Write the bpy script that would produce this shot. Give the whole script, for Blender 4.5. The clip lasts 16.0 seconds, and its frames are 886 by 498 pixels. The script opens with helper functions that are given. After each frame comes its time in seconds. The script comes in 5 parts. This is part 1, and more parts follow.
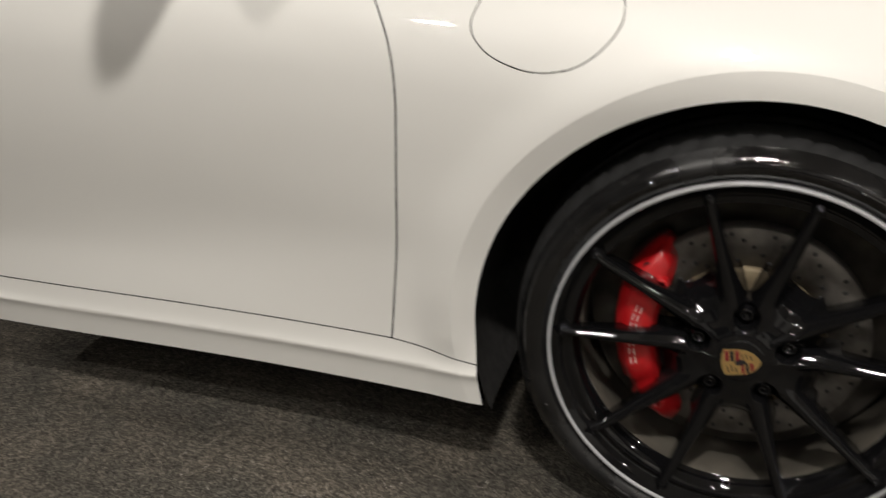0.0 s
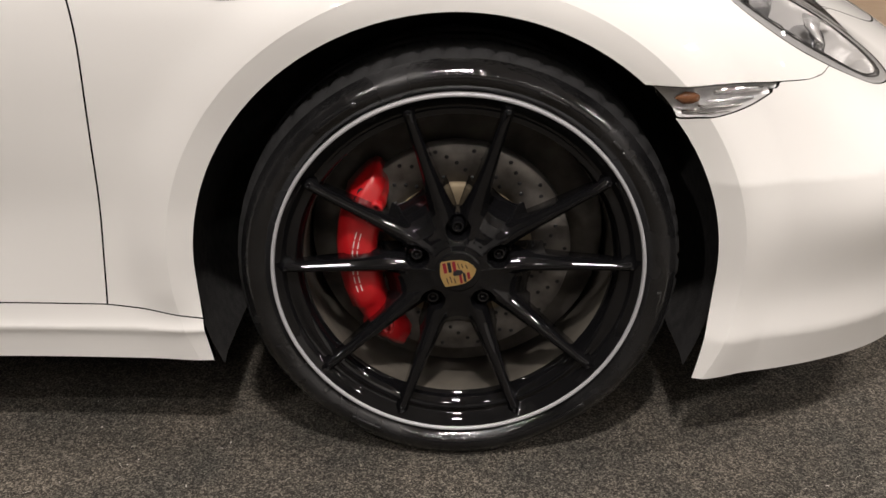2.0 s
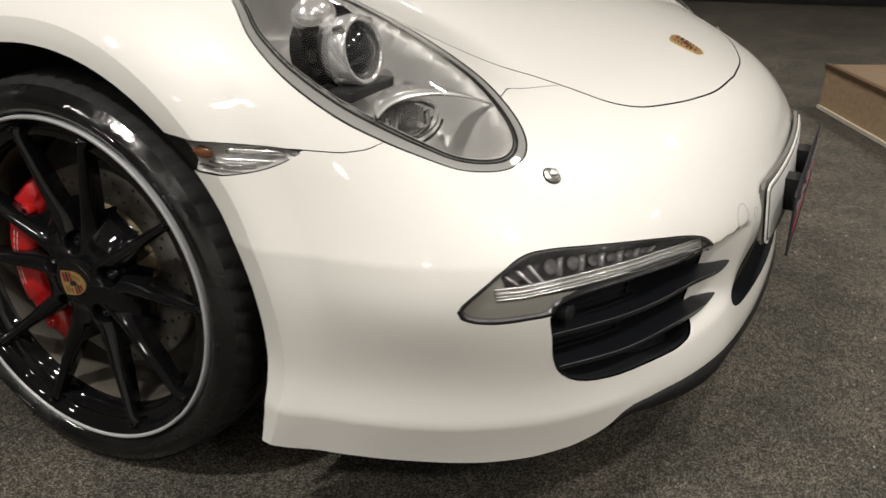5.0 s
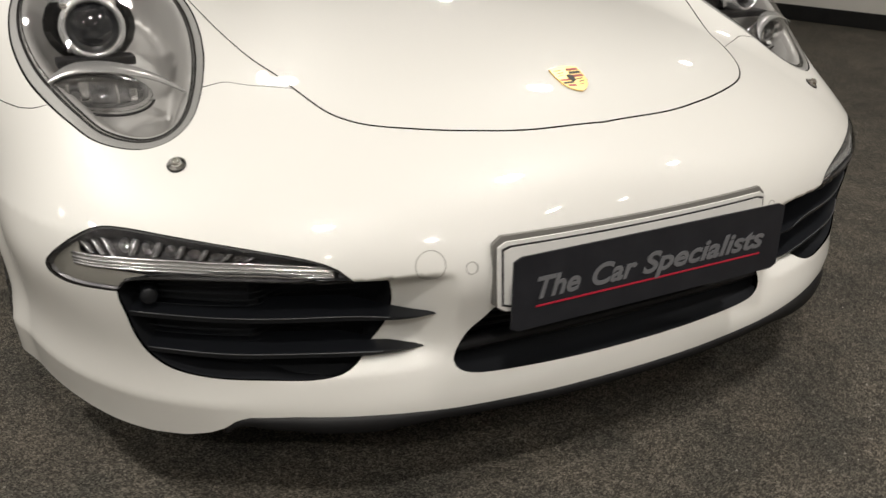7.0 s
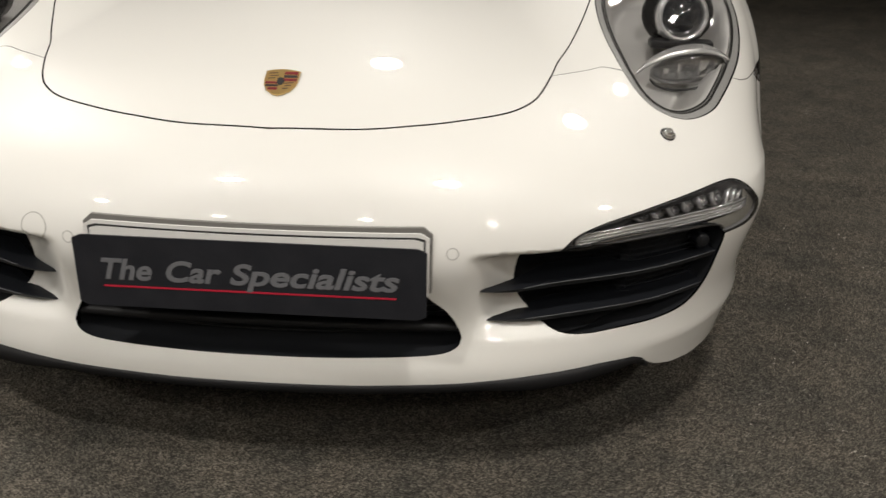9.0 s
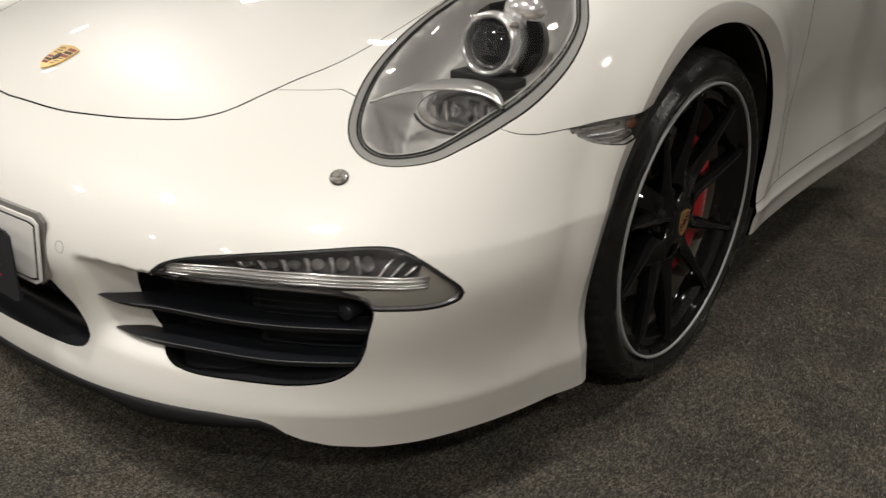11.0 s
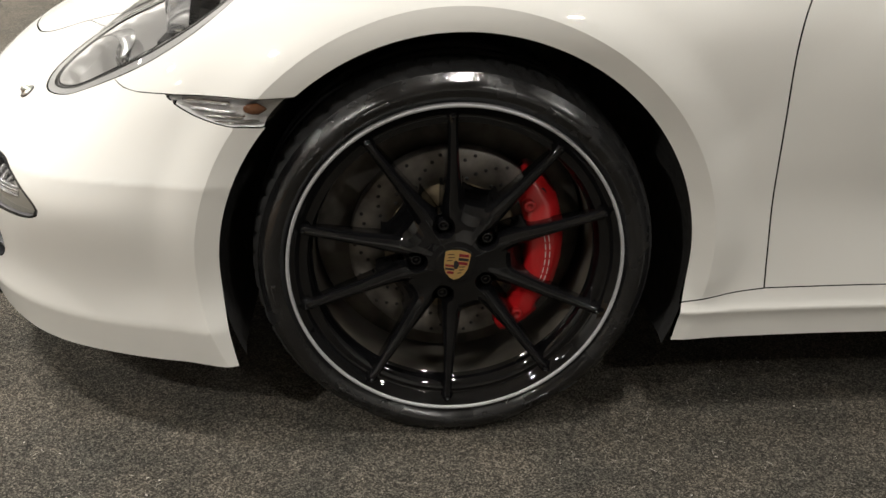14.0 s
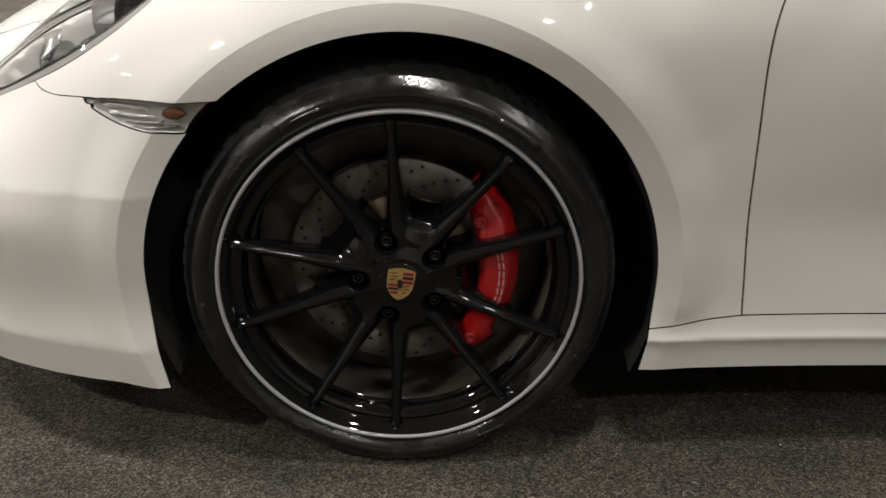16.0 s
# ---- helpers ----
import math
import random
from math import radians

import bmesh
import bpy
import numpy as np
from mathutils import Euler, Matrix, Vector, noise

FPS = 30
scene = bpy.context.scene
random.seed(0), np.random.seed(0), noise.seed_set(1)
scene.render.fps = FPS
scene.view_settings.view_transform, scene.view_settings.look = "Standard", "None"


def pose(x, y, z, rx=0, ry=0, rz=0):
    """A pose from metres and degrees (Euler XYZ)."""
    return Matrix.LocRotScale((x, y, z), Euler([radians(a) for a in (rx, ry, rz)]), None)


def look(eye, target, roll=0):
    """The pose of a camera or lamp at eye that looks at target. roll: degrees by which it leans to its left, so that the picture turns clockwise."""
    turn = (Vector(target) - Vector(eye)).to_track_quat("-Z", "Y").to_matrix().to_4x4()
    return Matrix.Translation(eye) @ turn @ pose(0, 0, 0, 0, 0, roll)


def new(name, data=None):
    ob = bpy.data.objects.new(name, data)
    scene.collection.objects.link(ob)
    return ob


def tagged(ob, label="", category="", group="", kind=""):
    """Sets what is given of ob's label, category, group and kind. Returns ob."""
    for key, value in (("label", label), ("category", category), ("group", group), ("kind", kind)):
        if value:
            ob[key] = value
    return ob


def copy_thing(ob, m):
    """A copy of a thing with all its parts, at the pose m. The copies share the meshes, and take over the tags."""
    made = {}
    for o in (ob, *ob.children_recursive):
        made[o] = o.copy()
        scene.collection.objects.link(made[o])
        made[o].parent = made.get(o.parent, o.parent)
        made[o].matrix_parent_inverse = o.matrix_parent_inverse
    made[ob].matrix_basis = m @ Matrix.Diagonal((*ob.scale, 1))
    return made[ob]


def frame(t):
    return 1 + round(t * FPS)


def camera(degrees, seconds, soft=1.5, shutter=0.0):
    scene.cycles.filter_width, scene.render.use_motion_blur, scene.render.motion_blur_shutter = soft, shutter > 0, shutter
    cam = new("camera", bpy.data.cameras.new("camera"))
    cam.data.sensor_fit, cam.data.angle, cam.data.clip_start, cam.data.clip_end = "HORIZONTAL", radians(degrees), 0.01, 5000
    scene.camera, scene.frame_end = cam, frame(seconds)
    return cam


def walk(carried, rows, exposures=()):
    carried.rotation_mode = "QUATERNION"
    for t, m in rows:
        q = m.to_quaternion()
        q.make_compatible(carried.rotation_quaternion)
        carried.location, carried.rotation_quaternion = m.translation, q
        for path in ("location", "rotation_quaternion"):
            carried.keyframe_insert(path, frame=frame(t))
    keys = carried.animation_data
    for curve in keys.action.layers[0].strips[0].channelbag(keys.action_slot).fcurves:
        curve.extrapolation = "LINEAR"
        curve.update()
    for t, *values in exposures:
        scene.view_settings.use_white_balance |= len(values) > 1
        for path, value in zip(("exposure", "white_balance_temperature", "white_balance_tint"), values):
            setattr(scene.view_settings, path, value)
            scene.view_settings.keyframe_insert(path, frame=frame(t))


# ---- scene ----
cam = camera(52.93, 16.0, shutter=0.3)
PATH = [
    (0.0, (-0.0561, -2.0280, 1.0353), (-0.4323, -0.9205, 0.4679), -0.86),
    (0.5, (0.0114, -2.0818, 0.9445), (-0.2205, -0.9278, 0.3927), -0.67),
    (1.0, (0.0095, -2.0891, 0.9265), (-0.0854, -0.9138, 0.3791), -0.30),
    (1.5, (-0.0102, -2.0760, 0.9310), (-0.0383, -0.9000, 0.3777), -0.06),
    (2.0, (-0.0161, -2.0740, 0.9295), (-0.0226, -0.8974, 0.3769), 0.08),
    (2.5, (-0.0116, -2.0750, 0.9340), (-0.0060, -0.8991, 0.3797), 0.17),
    (3.0, (0.0875, -2.0799, 0.9485), (0.0994, -0.9028, 0.3969), 0.30),
    (3.5, (0.3555, -2.0904, 0.9727), (0.3313, -0.9132, 0.4217), 0.74),
    (3.7, (0.4456, -2.0855, 0.9786), (0.3826, -0.9077, 0.4318), 0.99),
    (5.8, (1.4790, -1.4726, 0.9739), (0.7122, -0.5615, 0.4524), 1.33),
    (6.0, (1.5749, -1.3860, 0.9750), (0.7552, -0.5229, 0.4524), 1.36),
    (6.5, (1.8313, -1.1884, 0.9956), (0.8846, -0.4651, 0.4753), 1.36),
    (7.0, (1.9799, -0.9129, 0.9772), (0.9364, -0.3363, 0.4588), 1.39),
    (7.5, (2.0945, -0.6199, 0.9862), (0.9874, -0.1785, 0.4671), 1.46),
    (8.0, (2.2327, -0.3091, 1.0166), (1.0754, -0.0340, 0.4924), 1.55),
    (8.5, (2.2388, 0.0206, 1.0033), (1.0573, 0.1136, 0.4692), 1.34),
    (9.0, (2.2205, 0.3576, 1.0101), (1.0377, 0.2936, 0.4747), 1.34),
    (9.2, (2.2186, 0.4935, 1.0195), (1.0403, 0.3673, 0.4849), 1.46),
    (11.3, (1.3715, 1.6420, 1.0100), (0.5360, 0.8120, 0.4600), 0.85),
    (11.5, (1.2500, 1.7070, 1.0250), (0.4715, 0.8250, 0.4730), 0.75),
    (12.0, (0.9880, 1.8870, 1.0110), (0.3562, 0.8915, 0.4650), 0.80),
    (12.5, (0.7310, 1.9950, 1.0080), (0.2878, 0.9058, 0.4540), 0.80),
    (13.0, (0.4730, 2.0609, 1.0235), (0.1928, 0.9250, 0.4566), 1.13),
    (13.5, (0.2538, 2.1752, 1.0171), (0.0959, 1.0147, 0.4528), 1.08),
    (14.0, (0.1327, 2.1912, 0.9911), (0.0345, 1.0233, 0.4287), 1.00),
    (14.5, (0.0994, 2.1419, 0.9835), (0.0305, 0.9732, 0.4183), 0.97),
    (15.0, (0.0823, 2.1020, 0.9686), (0.0343, 0.9324, 0.4031), 0.85),
    (15.5, (0.0570, 2.0950, 0.9527), (0.0217, 0.9207, 0.3962), 0.72),
    (16.0, (-0.0352, 2.0970, 0.9529), (-0.0643, 0.9177, 0.4067), 0.47),
]
walk(cam, [(t, look(eye, target, roll)) for t, eye, target, roll in PATH], exposures=[
    (0, -.46, 6500, 10), (.5, -.10, 6500, 13), (1, .04, 6500, 15), (1.5, -.10, 6500, 15), (2.5, -.18, 6500, 15), (3, -.18, 6500, 13), (3.7, -.44, 6500, 10), (6, -.49, 6500, 9), (7, -.56, 6500, 9), (9, -.58, 6500, 9),
    (11.5, -.40, 6500, 9), (12, -.20, 6500, 9), (12.5, -.04, 6500, 9), (13, .05, 6450, 9), (13.5, .18, 6450, 8), (14.3, .38, 6400, 8), (15, .12, 6400, 9), (16, .07, 6400, 9)])

# ---------------------------------------------------------------- world and lights
world = bpy.data.worlds.new("world")
scene.world = world
world.use_nodes = True
world.node_tree.nodes["Background"].inputs[0].default_value = (0.9, 0.85, 0.78, 1)
world.node_tree.nodes["Background"].inputs[1].default_value = 0.02
LAMP_WATTS, LAMP_COLOR = 34.0, (1.0, 0.945, 0.873)

# ---------------------------------------------------------------- small tools


def smooth(v):
    v = np.clip(v, 0, 1)
    return v * v * (3 - 2 * v)


def spline(xs, ys):
    """A natural cubic spline through (xs, ys), as a function of arrays."""
    xs, ys = np.asarray(xs, float), np.asarray(ys, float)
    n = len(xs)
    h = np.diff(xs)
    A, b = np.eye(n), np.zeros(n)
    for i in range(1, n - 1):
        A[i, i - 1], A[i, i], A[i, i + 1] = h[i - 1], 2 * (h[i - 1] + h[i]), h[i]
        b[i] = 6 * ((ys[i + 1] - ys[i]) / h[i] - (ys[i] - ys[i - 1]) / h[i - 1])
    m = np.linalg.solve(A, b)

    def f(x):
        x = np.clip(x, xs[0], xs[-1])
        i = np.clip(np.searchsorted(xs, x) - 1, 0, n - 2)
        a, c = xs[i + 1] - x, x - xs[i]
        return (m[i] * a ** 3 + m[i + 1] * c ** 3) / (6 * h[i]) + (ys[i] / h[i] - m[i] * h[i] / 6) * a + (ys[i + 1] / h[i] - m[i + 1] * h[i] / 6) * c
    return f


def closed_curve(points, n=12):
    """A smooth closed outline through a few points."""
    p = np.asarray(points, float)
    out = []
    for i in range(len(p)):
        a, b, c, d = p[i - 1], p[i], p[(i + 1) % len(p)], p[(i + 2) % len(p)]
        for k in range(n):
            t = k / n
            out.append(0.5 * (2 * b + (c - a) * t + (2 * a - 5 * b + 4 * c - d) * t * t + (3 * b - a - 3 * c + d) * t ** 3))
    return np.array(out)


def open_curve(points, n=10):
    """A smooth line through a few points, of any dimension."""
    p = np.asarray(points, float)
    p = np.vstack([2 * p[0] - p[1], p, 2 * p[-1] - p[-2]])
    out = []
    for i in range(1, len(p) - 2):
        a, b, c, d = p[i - 1], p[i], p[i + 1], p[i + 2]
        for k in range(n):
            t = k / n
            out.append(0.5 * (2 * b + (c - a) * t + (2 * a - 5 * b + 4 * c - d) * t * t + (3 * b - a - 3 * c + d) * t ** 3))
    return np.array(out + [p[-2]])


def outside(q, poly):
    """The signed distance of points q to a closed outline: positive outside."""
    best = np.full(len(q), 1e9)
    inside = np.zeros(len(q), bool)
    for a, b in zip(poly, np.roll(poly, -1, 0)):
        e, w = b - a, q - a
        t = np.clip((w @ e) / max(e @ e, 1e-12), 0, 1)
        best = np.minimum(best, ((w - t[:, None] * e) ** 2).sum(1))
        crosses = (a[1] > q[:, 1]) != (b[1] > q[:, 1])
        if abs(b[1] - a[1]) > 1e-12:
            inside ^= crosses & (q[:, 0] < a[0] + (q[:, 1] - a[1]) * e[0] / e[1])
    return np.sqrt(best) * np.where(inside, -1, 1)


def clip(V, T, f):
    """The part of the triangles where f (one value a vertex) is positive."""
    f = np.where(np.abs(f) < 1e-7, 1e-7, f)
    s = (f > 0)[T].sum(1)
    keep = T[s == 3].tolist()
    extra, made = [], {}

    def cut(i, j):
        key = (min(i, j), max(i, j))
        if key not in made:
            t = f[i] / (f[i] - f[j])
            made[key] = len(V) + len(extra)
            extra.append(V[i] + t * (V[j] - V[i]))
        return made[key]
    for tri in T[(s == 1) | (s == 2)]:
        ring = []
        for k in range(3):
            i, j = tri[k], tri[(k + 1) % 3]
            if f[i] > 0:
                ring.append(i)
            if (f[i] > 0) != (f[j] > 0):
                ring.append(cut(i, j))
        keep += [[ring[0], ring[k], ring[k + 1]] for k in range(1, len(ring) - 1)]
    V = np.vstack([V, extra]) if extra else V
    T = np.array(keep, int).reshape(-1, 3)
    used, T = np.unique(T, return_inverse=True)
    return V[used], T.reshape(-1, 3)


# ---------------------------------------------------------------- the car's skin, as one smooth shape
# x points ahead from the front axle, y to the car's left, z up; half the car is shaped and then mirrored
AXLE_Z, ARCH_X, ARCH_Z, ARCH_R = 0.330, -0.006, 0.328, 0.389
PLAN = []


def level(z, *xy):
    """A plan contour of the body at the height z."""
    p = np.array(xy).reshape(-1, 2)
    a, r = np.arctan2(p[:, 1], p[:, 0] - 0.2), np.hypot(p[:, 0] - 0.2, p[:, 1])
    order = np.argsort(a)
    a, r = a[order], r[order]
    f = spline(np.r_[-a[2], -a[1], a], np.log(np.r_[r[2], r[1], r]))
    PLAN.append((z, f))


level(0.05, .97, 0, .955, .25, .915, .44, .822, .648, .705, .765, .602, .82, .38, .880, .1, .875, -.4, .865, -1.0, .866, -1.7, .87)
level(0.14, .978, 0, .965, .25, .930, .44, .829, .652, .708, .771, .605, .826, .38, .886, .1, .888, -.4, .876, -1.0, .877, -1.7, .88)
level(0.22, .990, 0, .977, .25, .944, .44, .86, .627, .75, .757, .64, .828, .38, .893, .1, .893, -.4, .882, -1.0, .883, -1.7, .887)
level(0.285, .975, 0, .961, .25, .931, .44, .859, .622, .762, .751, .65, .828, .38, .890, .1, .892, -.4, .880, -1.0, .880, -1.7, .885)
level(0.36, .982, 0, .970, .25, .936, .43, .87, .620, .77, .760, .66, .84, .38, .896, .1, .900, -.4, .885, -1.0, .872, -1.7, .885)
level(0.43, .993, 0, .983, .25, .940, .45, .86, .650, .767, .770, .67, .847, .40, .901, .1, .908, -.4, .888, -1.0, .875, -1.7, .90)
level(0.50, .983, 0, .968, .25, .923, .45, .84, .645, .745, .765, .64, .838, .40, .899, .1, .910, -.4, .892, -1.0, .885, -1.7, .91)
level(0.57, .950, 0, .923, .25, .872, .44, .775, .630, .68, .745, .58, .822, .40, .890, .1, .910, -.4, .895, -1.0, .895, -1.7, .92)
level(0.63, .880, 0, .855, .25, .800, .44, .715, .600, .63, .715, .52, .822, .40, .879, .1, .908, -.4, .898, -1.0, .900, -1.7, .925)
level(0.75, .800, 0, .775, .25, .720, .44, .640, .580, .56, .690, .46, .800, .36, .858, .1, .896, -.4, .892, -1.0, .895, -1.7, .92)
level(0.95, .700, 0, .675, .25, .620, .44, .550, .560, .48, .660, .38, .770, .30, .820, .1, .850, -.4, .850, -1.0, .850, -1.7, .88)
ANGLES, HEIGHTS = np.radians(np.linspace(0, 165, 331)), np.linspace(0.05, 0.95, 226)
by_level = np.array([f(ANGLES) for _, f in PLAN])
RADII = np.exp(np.array([spline([z for z, _ in PLAN], by_level[:, i])(HEIGHTS) for i in range(len(ANGLES))]))
hood_line = spline([-1.7, -1.0, -.5, 0, .3, .6, .7655, .865, .92, .97, 1.02, 1.06], [.96, .93, .885, .815, .765, .697, .643, .602, .572, .53, .45, .36])
fender_line = spline([-1.7, -1.2, -.6, -.3, 0, .2, .3, .44, .57, .655, .72, .8, .9], [.90, .89, .88, .87, .855, .825, .797, .745, .678, .62, .57, .50, .38])


def soft_max(a, b, k):
    h = np.maximum(k - np.abs(a - b), 0) / k
    return np.maximum(a, b) + h * h * k / 4


def skin(p):
    """Negative inside the body; close to a distance near it."""
    x, y, z = p[:, 0], np.abs(p[:, 1]), p[:, 2]
    a, r = np.arctan2(y, x - 0.2), np.hypot(x - 0.2, y)
    i = np.clip(a / (ANGLES[1] - ANGLES[0]), 0, len(ANGLES) - 1.001)
    j = np.clip((z - HEIGHTS[0]) / (HEIGHTS[1] - HEIGHTS[0]), 0, len(HEIGHTS) - 1.001)
    i0, j0 = i.astype(int), j.astype(int)
    u, v = i - i0, j - j0
    R = (RADII[i0, j0] * (1 - u) * (1 - v) + RADII[i0 + 1, j0] * u * (1 - v) + RADII[i0, j0 + 1] * (1 - u) * v + RADII[i0 + 1, j0 + 1] * u * v)
    side = (r - R) * np.where(a > 1.2, np.maximum(np.sin(a), 0.3), 0.92)
    # the lip round the wheel arch: a low crest, and the flange that turns in from it
    d = np.hypot(x - ARCH_X, z - ARCH_Z)
    crest = np.where(d > 0.4255, smooth((0.50 - d) / 0.0745), 1 - 1.15 * np.clip((0.4255 - d) / 0.0365, 0, 1.6))
    crest = crest * (1 - 0.7 * smooth((-0.2 - x) / 0.1) * smooth((0.30 - z) / 0.06))
    side = side - 0.011 * crest * smooth((y - 0.5) / 0.2) * smooth((z - 0.05) / 0.1)
    # the edge that runs back from the front lamp, and the scoop beside the side intake
    side = side - 0.0042 * np.exp(-np.abs(z - 0.484) / 0.034) * smooth((x - 0.30) / 0.1) * smooth((y - 0.62) / 0.12)
    side = side + 0.040 * smooth((0.432 - z) / 0.016) * smooth((z - 0.268) / 0.045) * smooth((y - 0.318) / 0.085) * smooth((0.60 - y) / 0.06) * (x > 0.5)
    side = side - 0.0040 * np.exp(-np.abs(z - 0.226) / 0.022) * smooth((x - 0.33) / 0.08) * smooth((y - 0.55) / 0.15)
    side = side - 0.0075 * np.exp(-np.abs(z - 0.232) / 0.013) * smooth((-0.30 - x) / 0.08)
    hood = hood_line(x) - 0.16 * y * y
    fender = fender_line(x) - np.where(y > 0.70, 1.25, 0.9) * (y - 0.70) ** 2
    top = z - soft_max(hood, fender, 0.05)
    return soft_max(side, top * 0.85, 0.11)


def slope(p, e=1e-4):
    g = np.stack([(skin(p + d) - skin(p - d)) / (2 * e) for d in np.eye(3) * e], 1)
    return g


def settle(p, rounds=3):
    """Moves points onto the skin."""
    for _ in range(rounds):
        g = slope(p)
        move = (skin(p) / np.maximum((g * g).sum(1), 0.2))[:, None] * g
        p = p - np.clip(move, -0.004, 0.004)
    return p


def build_skin(step=0.0105, x0=-1.46, x1=1.04):
    """The half y >= 0 of the skin as triangles."""
    gx, gy, gz = np.arange(x0, x1, step), np.arange(-1.5 * step, 0.96, step), np.arange(0.085, 0.98, step)
    shape = (len(gx), len(gy), len(gz))
    P = np.stack(np.meshgrid(gx, gy, gz, indexing="ij"), -1).reshape(-1, 3)
    f = skin(P).reshape(shape)
    s = f > 0
    cells = np.zeros(tuple(n - 1 for n in shape), int)
    for dx in (0, 1):
        for dy in (0, 1):
            for dz in (0, 1):
                cells += s[dx:shape[0] - 1 + dx, dy:shape[1] - 1 + dy, dz:shape[2] - 1 + dz]
    active = (cells > 0) & (cells < 8)
    index = -np.ones(active.shape, int)
    index[active] = np.arange(active.sum())
    V = np.argwhere(active) * step + np.array([gx[0], gy[0], gz[0]]) + step / 2
    V = settle(V, 5)
    quads = []
    for axis in range(3):
        o1, o2 = [k for k in range(3) if k != axis]
        a = np.moveaxis(s, axis, 0)
        change = np.argwhere(a[1:] != a[:-1])
        change = change[(change[:, 1] > 0) & (change[:, 2] > 0) & (change[:, 1] < a.shape[1] - 1) & (change[:, 2] < a.shape[2] - 1)]
        flip = a[change[:, 0], change[:, 1], change[:, 2]]
        ring = []
        for d1, d2 in ((-1, -1), (0, -1), (0, 0), (-1, 0)):
            c = np.zeros_like(change)
            c[:, axis], c[:, o1], c[:, o2] = change[:, 0], change[:, 1] + d1, change[:, 2] + d2
            ring.append(index[c[:, 0], c[:, 1], c[:, 2]])
        q = np.stack(ring, 1)
        swap = flip if axis != 1 else ~flip
        q[swap] = q[swap][:, ::-1]
        quads.append(q)
    q = np.vstack(quads)
    q = q[(q >= 0).all(1)]
    T = np.vstack([q[:, [0, 1, 2]], q[:, [0, 2, 3]]])
    return clip(V, T, V[:, 1])


SKIN_V, SKIN_T = build_skin()

# ---------------------------------------------------------------- materials


def material(name, color=(0.8, 0.8, 0.8), rough=0.5, metal=0.0, **more):
    m = bpy.data.materials.new(name)
    m.use_nodes = True
    b = m.node_tree.nodes["Principled BSDF"]
    b.inputs["Base Color"].default_value = (*color, 1)
    b.inputs["Roughness"].default_value = rough
    b.inputs["Metallic"].default_value = metal
    for key, value in more.items():
        b.inputs[key.replace("_", " ")].default_value = value
    return m


def grained(m, scale, dark, light, bump=0.0, fine=None, detail=4.0, rough=None):
    """Colour that wanders between two tones at a given scale, with a finer bump."""
    t = m.node_tree
    b = t.nodes["Principled BSDF"]
    where = t.nodes.new("ShaderNodeTexCoord")
    grain = t.nodes.new("ShaderNodeTexNoise")
    grain.inputs["Scale"].default_value, grain.inputs["Detail"].default_value = scale, detail
    ramp = t.nodes.new("ShaderNodeValToRGB")
    ramp.color_ramp.elements[0].position, ramp.color_ramp.elements[1].position = 0.3, 0.7
    ramp.color_ramp.elements[0].color, ramp.color_ramp.elements[1].color = (*dark, 1), (*light, 1)
    t.links.new(where.outputs["Object"], grain.inputs["Vector"])
    t.links.new(grain.outputs[0], ramp.inputs[0])
    t.links.new(ramp.outputs[0], b.inputs["Base Color"])
    if rough:
        spread = t.nodes.new("ShaderNodeMapRange")
        spread.inputs[3].default_value, spread.inputs[4].default_value = rough
        t.links.new(grain.outputs[0], spread.inputs[0])
        t.links.new(spread.outputs[0], b.inputs["Roughness"])
    if bump:
        tiny = t.nodes.new("ShaderNodeTexNoise")
        tiny.inputs["Scale"].default_value, tiny.inputs["Detail"].default_value = fine or scale, 3
        lift = t.nodes.new("ShaderNodeBump")
        lift.inputs["Strength"].default_value, lift.inputs["Distance"].default_value = bump, 0.004
        t.links.new(where.outputs["Object"], tiny.inputs["Vector"])
        t.links.new(tiny.outputs[0], lift.inputs["Height"])
        t.links.new(lift.outputs[0], b.inputs["Normal"])
    return m


def glass(name, color=(1, 1, 1), rough=0.0):
    """Thin clear plastic: see-through, with a glossy face."""
    m = bpy.data.materials.new(name)
    m.use_nodes = True
    t = m.node_tree
    t.nodes.remove(t.nodes["Principled BSDF"])
    clear, shine, mix, facing_ratio = (t.nodes.new("ShaderNodeBsdf" + k) if k in ("Transparent", "Glossy") else t.nodes.new("Shader" + k) for k in ("Transparent", "Glossy", "NodeMixShader", "NodeFresnel"))
    clear.inputs[0].default_value = (*color, 1)
    shine.inputs["Roughness"].default_value = rough
    facing_ratio.inputs[0].default_value = 1.5
    t.links.new(facing_ratio.outputs[0], mix.inputs[0])
    t.links.new(clear.outputs[0], mix.inputs[1])
    t.links.new(shine.outputs[0], mix.inputs[2])
    t.links.new(mix.outputs[0], t.nodes["Material Output"].inputs[0])
    return m


PAINT = material("white_paint", (0.76, 0.752, 0.725), 0.42, 0, Coat_Weight=1.0, Coat_Roughness=0.012)
SEAM = material("paint_seam", (0.35, 0.34, 0.32), 0.5)
BLACK = material("black_plastic", (0.010, 0.010, 0.011), 0.5)
LINER = grained(material("felt_liner", (0.008, 0.008, 0.009), 0.95, 0, Specular_IOR_Level=0.1), 60, (0.024, 0.0235, 0.0235), (0.038, 0.037, 0.0365), 0.3, 300)
SEAL = material("rubber_seal", (0.008, 0.008, 0.008), 0.7, 0, Specular_IOR_Level=0.2)
EDGE_GLINT = material("edge_glint", (0.09, 0.093, 0.102), 0.4)
